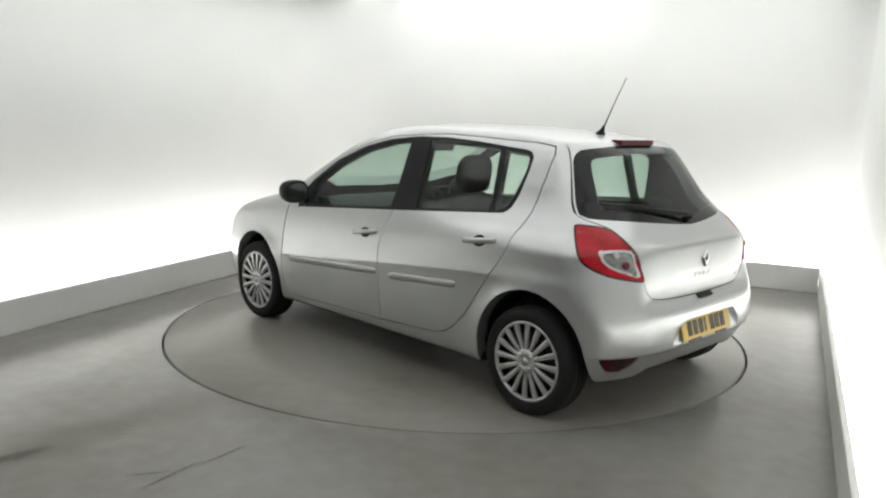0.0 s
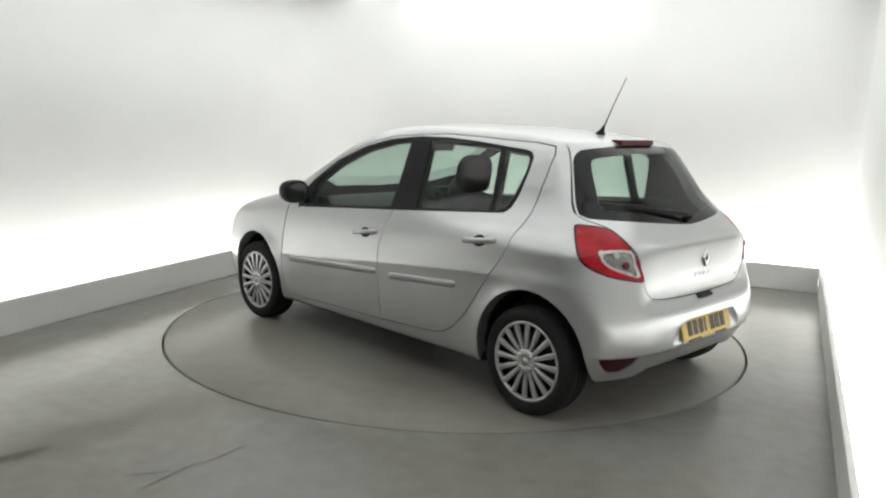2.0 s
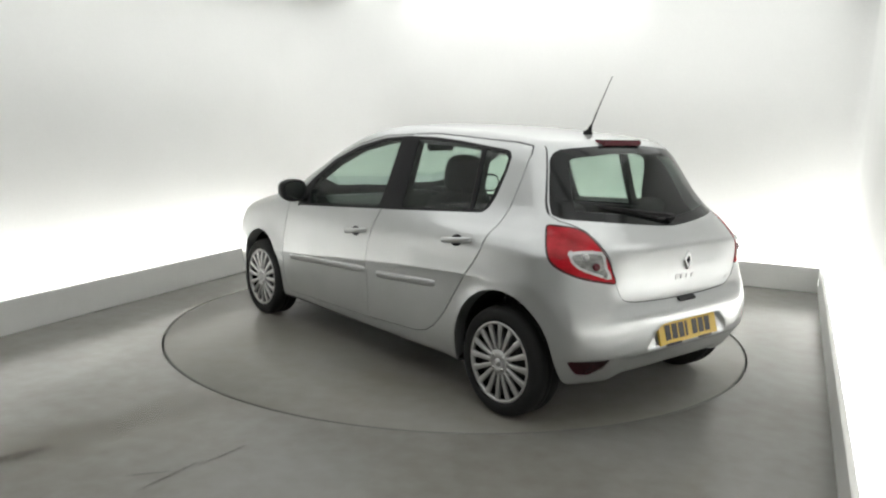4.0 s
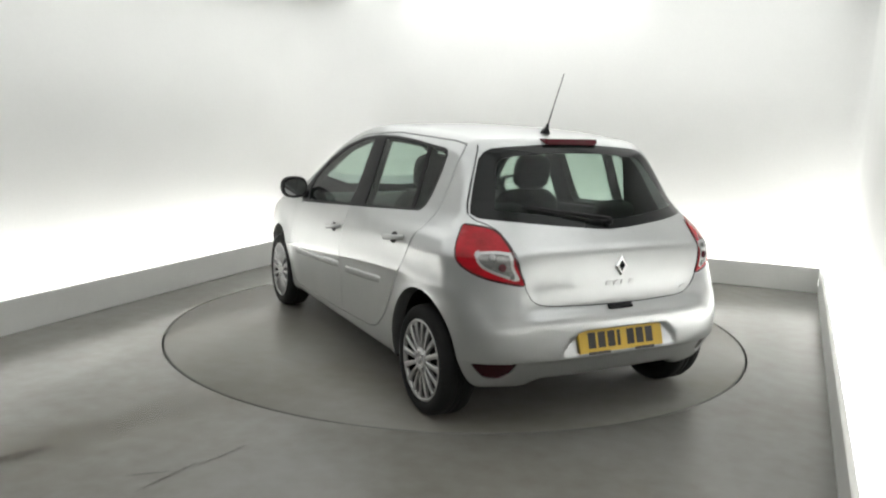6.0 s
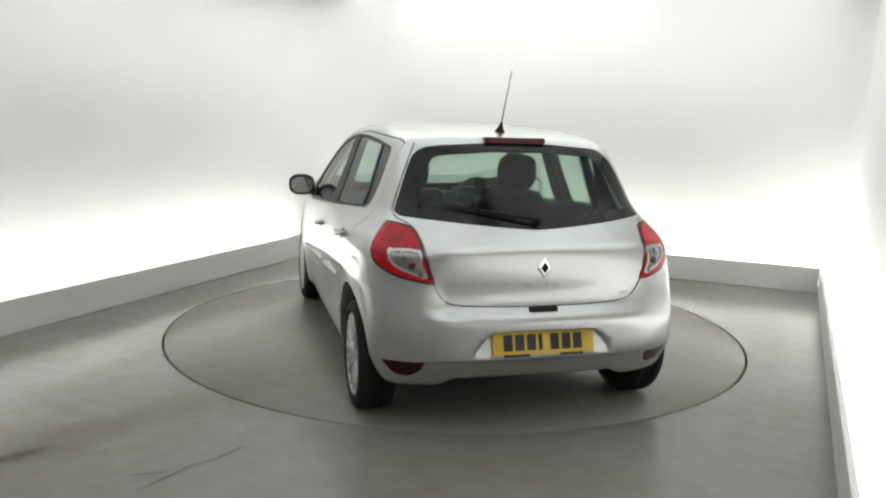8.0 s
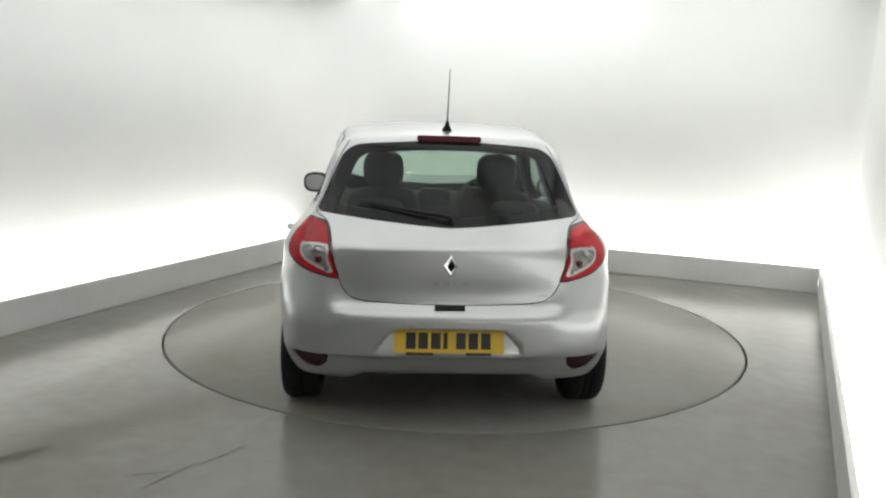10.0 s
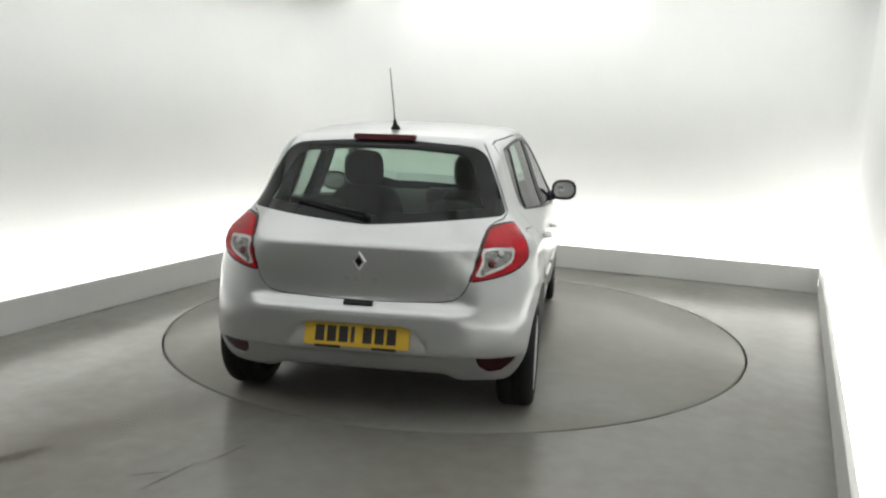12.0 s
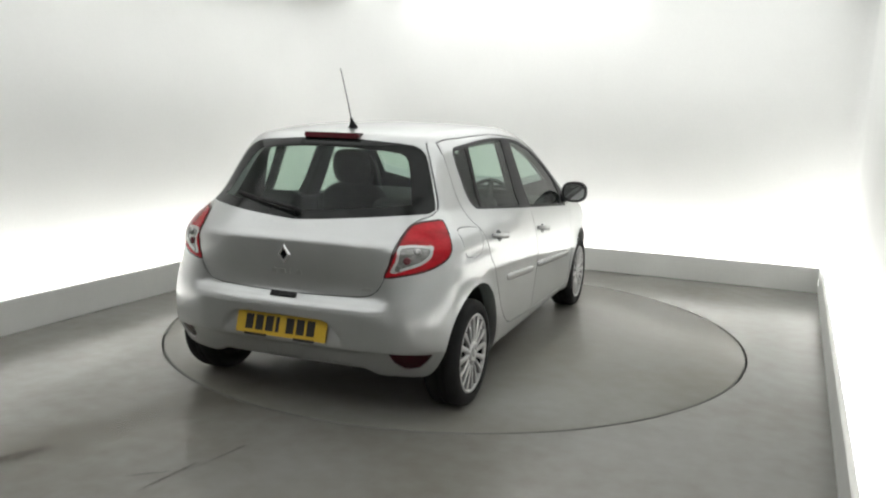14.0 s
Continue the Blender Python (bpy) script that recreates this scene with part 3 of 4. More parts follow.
def build_skin():
    """Cuts the skin and sorts its faces into panels."""
    bm = bmesh.new()
    vs = [bm.verts.new(v) for v in SKIN]
    for q in QUADS:
        bm.faces.new([vs[i] for i in q])
    side2 = lambda fn, o=0.0: (lambda x, y, z: fn(x, z) - o)
    rear2 = lambda fn, o=0.0: (lambda x, y, z: fn(np.abs(y), z) - o)
    for o in (-0.014, 0.0, 0.014):
        cut(bm, lambda x, y, z: level(x, z) - 0.60 - o, lambda x, y, z: (np.abs(y) > 0.7) & (z < 0.8) & (z > 0.4) & (x > 0.2) & (x < 2.4))
        cut(bm, lambda x, y, z: z - 0.895 - o, lambda x, y, z: (x < -0.36) & (z > 0.8) & (z < 1.0))
    for h in (0.372, 0.392, 0.560, 0.582, 0.606):
        cut(bm, lambda x, y, z: z - h, lambda x, y, z: (x < -0.25) & (z > 0.3) & (z < 0.7))
    for o in (-W, W):
        cut(bm, side2(DOOR_F, o), on_side)
        cut(bm, side2(DOOR_R, o), on_side)
        cut(bm, rear2(TAILGATE, o), on_rear)
    for fn in (DLO, GLASS_F, GLASS_R, GLASS_Q):
        cut(bm, side2(fn), on_side)
    for o in (-0.0018, 0.0018):
        cut(bm, side2(FLAP, o), lambda x, y, z: (y < -0.45) & (x < 0.4) & (x > -0.3) & (z > 0.7))
    for o in (0.0, -0.011):
        cut(bm, lambda x, y, z: LAMP(slant(x, y), z) - o, on_lamp)
        cut(bm, rear2(RECESS, o), lambda x, y, z: (x < -0.3) & (z < 0.6))
    for o in (0.0, -0.012):
        cut(bm, lambda x, y, z: CLEAR(slant(x, y), z) - o, on_lamp)
    cut(bm, rear2(REAR_GLASS), on_rear)
    cut(bm, lambda x, y, z: REAR_GLASS(np.abs(y) * 1.09, z) + 0.042, on_rear)
    cut(bm, rear2(REFLECTOR), lambda x, y, z: (x < -0.25) & (z < 0.45) & (np.abs(y) > 0.5))
    cut(bm, lambda x, y, z: z - bumper_top(slant(x, y)), lambda x, y, z: (x < -0.1) & (z < 0.9))
    cut(bm, lambda x, y, z: SCREEN(np.abs(y), x), lambda x, y, z: (x > 1.2) & (z > 0.9))
    cut(bm, lambda x, y, z: arch_field(x, z), lambda x, y, z: (np.abs(y) > 0.5) & (z < 0.8))
    cut(bm, lambda x, y, z: z - 0.212 - 0 * x, lambda x, y, z: z < 0.4)
    bm.normal_update()
    faces = list(bm.faces)
    c = np.array([f.calc_center_median() for f in faces])
    x, y, z = c.T
    nz = np.array([f.normal.z for f in faces])
    key = np.full(len(faces), "shell", dtype=object)
    sd = np.where(y > 0, "L", "R")
    side, rear, lamp = on_side(x, y, z) & (np.abs(nz) < 0.93), on_rear(x, y, z), on_lamp(x, y, z)

    def put(mask, name, sided=False):
        key[mask] = np.array([name + s for s in sd], dtype=object)[mask] if sided else name
    df, dr = DOOR_F(x, z), DOOR_R(x, z)
    tg = TAILGATE(np.abs(y), z)
    lp, cl = LAMP(slant(x, y), z), CLEAR(slant(x, y), z)
    put((x < -0.1) & (z < bumper_top(slant(x, y))) & (z < 0.9), "bumper")
    put((z < 0.212) | ((nz < -0.9) & (z < 0.34)), "under")
    put(rear & (tg < -W) & (x < 0.05), "tailgate")
    put(side & (df < -W), "doorf", True)
    put(side & (dr < -W) & (df > W), "doorr", True)
    put(side & ((np.abs(df) < W) | (np.abs(dr) < W)) & (z > 0.2), "seal")
    put((y < -0.45) & (x < 0.4) & (np.abs(FLAP(x, z)) < 0.0018) & (z > 0.7), "seal")
    put((y < -0.45) & (x < 0.4) & (FLAP(x, z) < -0.0018) & (z > 0.7), "flap")
    put(rear & (np.abs(tg) < W) & (x < 0.05), "seal")
    put(side & (DLO(x, z) < 0) & (x > 0.15), "frame", True)
    put(side & (GLASS_F(x, z) < 0), "glassf", True)
    put(side & (GLASS_R(x, z) < 0), "glassr", True)
    put(side & (GLASS_Q(x, z) < 0), "glassq", True)
    rg = REAR_GLASS(np.abs(y), z)
    put(rear & (rg < 0), "border")
    put(rear & (REAR_GLASS(np.abs(y) * 1.09, z) < -0.042), "rearglass")
    put(lamp & (lp < 0), "lampedge", True)
    put(lamp & (lp < -0.011), "lampred", True)
    put(lamp & (cl < 0), "lampchrome", True)
    put(lamp & (cl < -0.012), "lampclear", True)
    put((x < -0.25) & (z < 0.45) & (REFLECTOR(np.abs(y), z) < 0), "reflector", True)
    put((x > 1.2) & (z > 0.9) & (SCREEN(np.abs(y), x) < 0), "screen")
    put((np.abs(y) > 0.5) & (z < 0.8) & (arch_field(x, z) < 0), "gone")
    # the plate's recess
    for v in bm.verts:
        if v.co.x < -0.3 and v.co.z < 0.6:
            d = float(RECESS(abs(v.co.y), v.co.z))
            if d < -0.009:
                v.co.x += RECESSED * min(1, max(0, (v.co.z - 0.385) / 0.12))
    groups = {}
    for f, k in zip(faces, key):
        groups.setdefault(k, []).append([tuple(v.co) for v in f.verts])
    bm.free()
    return groups


def grad(V):
    e = 1e-3
    g = np.stack([body_field(V[:, 0] + (i == 0) * e, V[:, 1] + (i == 1) * e, V[:, 2] + (i == 2) * e) - body_field(V[:, 0] - (i == 0) * e, V[:, 1] - (i == 1) * e, V[:, 2] - (i == 2) * e) for i in range(3)], 1)
    return g / np.maximum(np.linalg.norm(g, axis=1), 1e-9)[:, None]


def panel(name, polys, mat, parent, thick=0.02, proud=0.0, inner=None, label="", plain=None):
    """One panel of the skin with thickness: outer face, inner face and rim."""
    index, V, F = {}, [], []
    for p in polys:
        loop = []
        for co in p:
            k = tuple(round(c, 5) for c in co)
            if k not in index:
                index[k] = len(V)
                V.append(co)
            if not loop or loop[-1] != index[k]:
                loop.append(index[k])
        if len(loop) > 2 and len(set(loop)) == len(loop):
            F.append(loop)
    V = np.array(V)
    N = grad(V)
    V = V + N * proud
    n = len(V)
    edges = {}
    for f in F:
        for a, b in zip(f, f[1:] + f[:1]):
            edges[(a, b)] = 1
    rim = [(a, b) for a, b in edges if (b, a) not in edges]
    verts = [*V, *(V - N * thick)]
    faces = [*F, *[[i + n for i in f[::-1]] for f in F]]
    for a, b in rim:
        k = len(verts)
        verts += [V[a], V[b], V[b] - N[b] * thick, V[a] - N[a] * thick]
        faces.append([k + 1, k, k + 3, k + 2])
    verts = [(v[0] - AXIS[0], v[1] - AXIS[1], v[2]) for v in verts]
    me = mesh_of(name, verts, faces, True)
    me.materials.append(mat)
    me.materials.append(inner or mat)
    mi = [0] * len(F) + [1] * len(F) + [0] * len(rim)
    me.polygons.foreach_set("material_index", mi)
    normals = [tuple(v) for v in N] + [(0, 0, 0)] * (len(verts) - n)
    if plain:
        for i in np.flatnonzero(plain(*V.T)):
            normals[i] = (0, 0, 0)
    me.normals_split_custom_set_from_vertices(normals)
    return part(name, me, mat, parent, label)


def side_y(x, z):
    """How far the skin lies from the middle at that place of the side."""
    a, b = 0.3, 1.0
    for _ in range(30):
        m = (a + b) / 2
        if float(body_field(np.array(x), np.array(m), np.array(z))) < 0:
            a = m
        else:
            b = m
    return a


def rear_x(y, z):
    a, b = 0.6, -0.9
    for _ in range(30):
        m = (a + b) / 2
        if float(body_field(np.array(m), np.array(y), np.array(z))) < 0:
            a = m
        else:
            b = m
    return a


def car_body():
    g = build_skin()
    g.pop("gone", None)
    panel("body", g.pop("shell"), SILVER, CAR, 0.07, 0, TRIM, "silver metallic painted body shell")
    b = panel("rear_bumper", g.pop("bumper"), SILVER, CAR, 0.02, 0.001, TRIM, "silver painted rear bumper", lambda x, y, z: (RECESS(np.abs(y), z) < 0.002) & (x < -0.4))
    panel("underbody", g.pop("under"), BLACK_PLASTIC, CAR, 0.01, 0, None, "black underbody")
    panel("door_seal", g.pop("seal"), SEAL, CAR, 0.004, -0.007, None, "black shut lines")
    gate = panel("tailgate", g.pop("tailgate"), SILVER, CAR, 0.02, 0.0, TRIM, "silver painted tailgate")
    rw = panel("rear_window", g.pop("rearglass"), REAR_PANE, CAR, 0.004, -0.001, INNER_GLASS, "dark tinted rear window")
    panel("window_border", g.pop("border"), GLOSS_BLACK, rw, 0.005, -0.001)
    panel("windscreen", g.pop("screen"), GLASS, CAR, 0.005, -0.001, INNER_GLASS)
    panel("fuel_flap", g.pop("flap"), SILVER, CAR, 0.006)
    for s in "LR":
        fd = panel("front_door", g.pop("doorf" + s), SILVER, CAR, 0.06, 0, TRIM)
        rd = panel("rear_door", g.pop("doorr" + s), SILVER, CAR, 0.06, 0, TRIM)
        panel("window_frame", g.pop("frame" + s), BLACK_PLASTIC, CAR, 0.05, -0.002, None, "black window surround")
        panel("window", g.pop("glassf" + s), GLASS, fd, 0.004, -0.006, INNER_GLASS)
        panel("window", g.pop("glassr" + s), GLASS, rd, 0.004, -0.006, INNER_GLASS)
        panel("quarter_window", g.pop("glassq" + s), GLASS, rd, 0.004, -0.006, INNER_GLASS)
        lamp = panel("tail_lamp", g.pop("lampred" + s), RED_LENS, CAR, 0.02, 0.005, None, "red and clear tail lamp")
        panel("lamp_edge", g.pop("lampedge" + s), LAMP_EDGE, lamp, 0.02, 0.001)
        panel("chrome_bezel", g.pop("lampchrome" + s), HUBCAP, lamp, 0.02, 0.006)
        panel("clear_lens", g.pop("lampclear" + s), CLEAR_LENS, lamp, 0.02, 0.001, None, "clear reversing lens")
        panel("reflector", g.pop("reflector" + s), DEEP_RED, b, 0.01, -0.006, None, "dark red reflector")
        side_fittings(1 if s == "L" else -1, fd, rd)
        lamp_bulbs(lamp, 1 if s == "L" else -1)
    return gate, b, rw



# ---- fittings ----
def moved(bm):
    """From the car's plan to the axis of the turntable."""
    for v in bm.verts:
        v.co.x -= AXIS[0]
        v.co.y -= AXIS[1]
    return bm


def loft(rings, closed=True, caps=True, smooth=True):
    bm = bmesh.new()
    rows = [[bm.verts.new(p) for p in r] for r in rings]
    n = len(rows[0])
    for a, b in zip(rows, rows[1:]):
        for k in range(n if closed else n - 1):
            bm.faces.new((a[k], a[(k + 1) % n], b[(k + 1) % n], b[k])).smooth = smooth
    if caps:
        bm.faces.new(rows[0][::-1])
        bm.faces.new(rows[-1])
    bmesh.ops.recalc_face_normals(bm, faces=list(bm.faces))
    return bm


def moulding(parent, sg, x0, z0, x1, z1):
    rings = []
    for k in range(25):
        t = k / 24
        x, z = x0 + (x1 - x0) * t, z0 + (z1 - z0) * t
        e = min(1, min(t, 1 - t) * 14 + 0.35)
        h, p = 0.021 * (0.5 + 0.5 * e), 0.016 * e
        rings.append([(x, sg * (side_y(x, z + dz * h) + dy * p), z + dz * h) for dz, dy in ((-1, -0.3), (-0.9, 0.5), (-0.55, 0.8), (0.2, 1), (0.75, 0.9), (1, 0.4), (1, -0.3))])
    part("side_moulding", shade(moved(loft(rings)), 50), SILVER, parent, "silver side moulding strip")


def handle(parent, sg, x, z, slope):
    """A bar over a flat black disc that stands in for the bowl's shade."""
    bm = bmesh.new()
    ring = []
    n = 24
    mid = bm.verts.new((x, sg * (side_y(x, z) + 0.0012), z))
    for k in range(n):
        a = k * math.tau / n
        px, pz = x + 0.046 * math.cos(a), z + 0.031 * math.sin(a)
        ring.append(bm.verts.new((px, sg * (side_y(px, pz) + 0.0025), pz)))
    for k in range(n):
        bm.faces.new((mid, ring[k], ring[(k + 1) % n])).smooth = True
    bmesh.ops.recalc_face_normals(bm, faces=list(bm.faces))
    bowl = part("bowl_shade", moved(bm), BLACK_PLASTIC, parent, "flat black disc for the shade in the handle bowl")
    rings = []
    for k in range(15):
        t = k / 14 * 2 - 1
        px, pz = x - t * 0.112, z + 0.004 + t * slope
        lift = 0.034 * (1 - abs(t) ** 4) + 0.004
        h = 0.016 * (1 - 0.25 * abs(t) ** 3)
        y = side_y(px, pz)
        rings.append([(px, sg * (y + lift + c * 0.009), pz + s * h) for c, s in ((math.cos(a), math.sin(a)) for a in np.linspace(0, math.tau, 10, endpoint=False))])
    part("door_handle", shade(moved(loft(rings)), 60), SILVER, parent, "silver pull handle")


def superring(x, cy, cz, ry, rz, n=28, e=2.6):
    out = []
    for k in range(n):
        a = k * math.tau / n
        c, s = math.cos(a), math.sin(a)
        out.append((x, cy + ry * math.copysign(abs(c) ** (2 / e), c), cz + rz * math.copysign(abs(s) ** (2 / e), s)))
    return out


def door_mirror(sg):
    cy, cz, x = sg * 0.912, 0.998, 1.955
    rings = [superring(x + 0.012, cy, cz, 0.078, 0.060), superring(x, cy, cz, 0.086, 0.070)]
    for dx, f in ((0.012, 1.0), (0.05, 0.99), (0.09, 0.90), (0.12, 0.74), (0.14, 0.5), (0.148, 0.2)):
        rings.append(superring(x + dx, cy - sg * 0.01 * (1 - f), cz - 0.005 * (1 - f), 0.094 * f, 0.077 * f))
    m = part("door_mirror", shade(moved(loft(rings)), 45), BLACK_PLASTIC, CAR, "black door mirror housing")
    bm = loft([superring(x + 0.010, cy, cz, 0.079, 0.061), superring(x + 0.004, cy, cz, 0.077, 0.059)])
    part("mirror_glass", shade(moved(bm), 30), MIRROR, m, "silvered mirror glass")
    y0, y1 = sg * 0.79, sg * 0.875
    rings = []
    for t in np.linspace(0, 1, 6):
        y = y0 + (y1 - y0) * t
        h, d, zc = 0.045 - 0.012 * t, 0.075 - 0.02 * t, 0.935 + 0.03 * t
        rings.append([(2.02 + d * c, y, zc + h * s) for c, s in ((math.cos(a), math.sin(a)) for a in np.linspace(0, math.tau, 14, endpoint=False))])
    part("mirror_foot", shade(moved(loft(rings)), 50), BLACK_PLASTIC, m, "black mirror foot")


def side_fittings(sg, fd, rd):
    moulding(fd, sg, 2.125, 0.517, 1.19, 0.574)
    moulding(rd, sg, 1.060, 0.567, 0.505, 0.606)
    handle(fd, sg, 1.305, 0.800, 0.014)
    handle(rd, sg, 0.345, 0.870, 0.012)
    door_mirror(sg)


LETTER = material("dull_silver", (0.40, 0.40, 0.40), 0.38, 0.8)


def lamp_bulbs(lamp, sg):
    for t, z, r, mat, label in ((0.195, 0.866, 0.017, LETTER, "round dull reflector"), (0.150, 0.824, 0.019, BRAKE_RED, "dark red round bulb")):
        y = 0.55 + (t - 0.08) * 0.92
        x = t / 0.70711 - y
        bm = bmesh.new()
        lathe(bm, [(0.001, 0.004), (r * 0.5, 0.007), (r * 0.9, 0.004), (r, -0.004)], 18, "z")
        n = grad(np.array([[x, y, z]]))[0]
        d = float(body_field(np.array(x), np.array(y), np.array(z)))
        p = Vector((x, y, z)) - Vector(n) * (d - 0.003)
        m = Matrix.Translation(p) @ Vector(n).to_track_quat("Z", "Y").to_matrix().to_4x4()
        bmesh.ops.transform(bm, matrix=m, verts=list(bm.verts))
        if sg < 0:
            for v in bm.verts:
                v.co.y = -v.co.y
            bmesh.ops.reverse_faces(bm, faces=list(bm.faces))
        part("bulb", moved(bm), mat, lamp, label)


def slab(name, parent, mat, y0, y1, z0, z1, lift, depth, label="", lean=0.0, bevel=0.002):
    """A small flat piece on the tail, following its slope."""
    ym, zm = (y0 + y1) / 2, (z0 + z1) / 2
    x = rear_x(ym, zm)
    dx = rear_x(ym, zm + 0.02) - rear_x(ym, zm - 0.02)
    dyx = rear_x(ym + 0.02, zm) - rear_x(ym - 0.02, zm)
    bm = box(-depth, -(y1 - y0) / 2, -(z1 - z0) / 2, 0, (y1 - y0) / 2, (z1 - z0) / 2, bevel)
    m = Matrix.Translation((x - lift - AXIS[0], ym - AXIS[1], zm)) @ pose(0, 0, 0, 0, math.degrees(math.atan2(dx, 0.04)), -math.degrees(math.atan2(dyx, 0.04))) @ pose(0, 0, 0, lean)
    bmesh.ops.transform(bm, matrix=m, verts=list(bm.verts))
    return part(name, bm, mat, parent, label)


def rear_fittings(gate, bumper, rw):
    # number plate, in the recess, leaning with it
    lean = math.degrees(math.atan2(0.030, 0.105))
    m = pose(-0.547 - AXIS[0], -AXIS[1], 0.462, 0, lean, 0)
    bm = box(-0.005, -0.26, -0.0555, 0.004, 0.26, 0.0555, 0.003)
    bmesh.ops.transform(bm, matrix=m, verts=list(bm.verts))
    plate = part("number_plate", bm, PLATE, bumper, "yellow number plate with black bars")
    y = 0.205
    for k in range(7):
        w = 0.020 if k == 3 else 0.046
        bm = box(-0.0065, -w / 2, -0.0385, -0.004, w / 2, 0.0385, 0.001)
        bmesh.ops.transform(bm, matrix=m @ pose(0, y - w / 2, 0.004), verts=list(bm.verts))
        part("plate_bar", bm, INK, plate)
        y -= w + (0.040 if k == 3 else 0.013)
    for a, b in ((0.205, 0.075), (-0.08, -0.20)):
        bm = box(-0.0065, min(a, b), -0.007, -0.001, max(a, b), 0.007, 0.001)
        bmesh.ops.transform(bm, matrix=m @ pose(0, 0, -0.058), verts=list(bm.verts))
        part("plate_bar", bm, INK, plate)
    # emblem: a diamond ring
    x0 = rear_x(0, 0.82)
    rings = []
    for k in range(4):
        dy, dz = ((0, 1), (1, 0), (0, -1), (-1, 0))[k]
        rings.append([(x0 - l, dy * 0.037 * s, 0.82 + dz * 0.052 * s) for s, l in ((1.0, -0.002), (1.0, 0.006), (0.80, 0.013), (0.52, 0.012), (0.44, -0.002))])
    rings.append(rings[0])
    part("emblem", shade(moved(loft(rings, True, False)), 30), CHROME, gate, "chrome diamond emblem")
    bm = bmesh.new()
    bm.faces.new([bm.verts.new((x0 - 0.003, a * 0.037 * 0.5, 0.82 + b * 0.052 * 0.5)) for a, b in ((0, 1), (1, 0), (0, -1), (-1, 0))])
    bmesh.ops.solidify(bm, geom=list(bm.faces), thickness=0.002)
    part("emblem_centre", moved(bm), BLACK_PLASTIC, gate, "dark emblem centre")
    for k in range(4):
        yy = 0.080 - k * 0.047
        w = 0.010 if k == 2 else 0.030
        slab("letter_bar", gate, LETTER, yy - w, yy, 0.722, 0.746, -0.001, 0.004, "dull silver bar", 0, 0.001)
    slab("letter_bar", gate, LETTER, -0.468, -0.418, 0.672, 0.688, -0.001, 0.004, "dull silver bar", 0, 0.001)
    slab("tailgate_latch", bumper, BLACK_PLASTIC, -0.072, 0.072, 0.604, 0.630, 0.0, 0.012, "black latch recess")
    bl = part("brake_lamp", moved(box(-0.058, -0.166, 1.386, 0.012, 0.166, 1.4165, 0.006)), BRAKE_RED, CAR, "dark red high brake lamp")
    # wiper
    def on_glass(y, z, lift):
        return (rear_x(y, z) - lift * 0.75, y, z + lift * 0.65)
    bm = bmesh.new()
    pts = [on_glass(0.42 - 0.42 * t, 1.086 - 0.068 * t, 0.012 + 0.016 * t) for t in np.linspace(0, 1, 12)]
    tube(bm, pts, 0.01, 8, [0.0035 + 0.0085 * t for t in np.linspace(0, 1, 12) ** 1.3])
    wiper = part("rear_wiper", moved(bm), BLACK_PLASTIC, CAR, "black rear wiper arm")
    bm = bmesh.new()
    pts = [on_glass(0.44 - 0.33 * t, 1.084 - 0.058 * t, 0.007) for t in np.linspace(0, 1, 10)]
    tube(bm, pts, 0.006, 6)
    part("wiper_blade", moved(bm), RUBBER, wiper)
    bm = bmesh.new()
    lathe(bm, [(0.001, 0.028), (0.013, 0.026), (0.018, 0.016), (0.020, -0.005)], 20, "z")
    bmesh.ops.transform(bm, matrix=Matrix.Translation(on_glass(0, 1.016, 0.004)) @ pose(0, 0, 0, 0, -48, 0), verts=list(bm.verts))
    part("wiper_pivot", moved(bm), BLACK_PLASTIC, wiper)
    # aerial
    bm = bmesh.new()
    z0 = 1.436
    tube(bm, [(0.196, 0, z0), (0.193, 0, z0 + 0.014), (0.184, 0, z0 + 0.032), (0.172, 0, z0 + 0.06)], 0.02, 14, [0.030, 0.025, 0.013, 0.006])
    aerial = part("aerial_base", moved(bm), BLACK_PLASTIC, CAR, "black rubber aerial foot")
    bm = bmesh.new()
    tube(bm, [(0.174, 0, z0 + 0.05), (0.13, 0, z0 + 0.15), (0.045, 0, z0 + 0.325)], 0.003, 8, [0.0045, 0.0035, 0.0025])
    part("aerial_mast", moved(bm), material("aerial_rod", (0.10, 0.10, 0.10), 0.4, 0.5), aerial, "thin dark aerial rod")


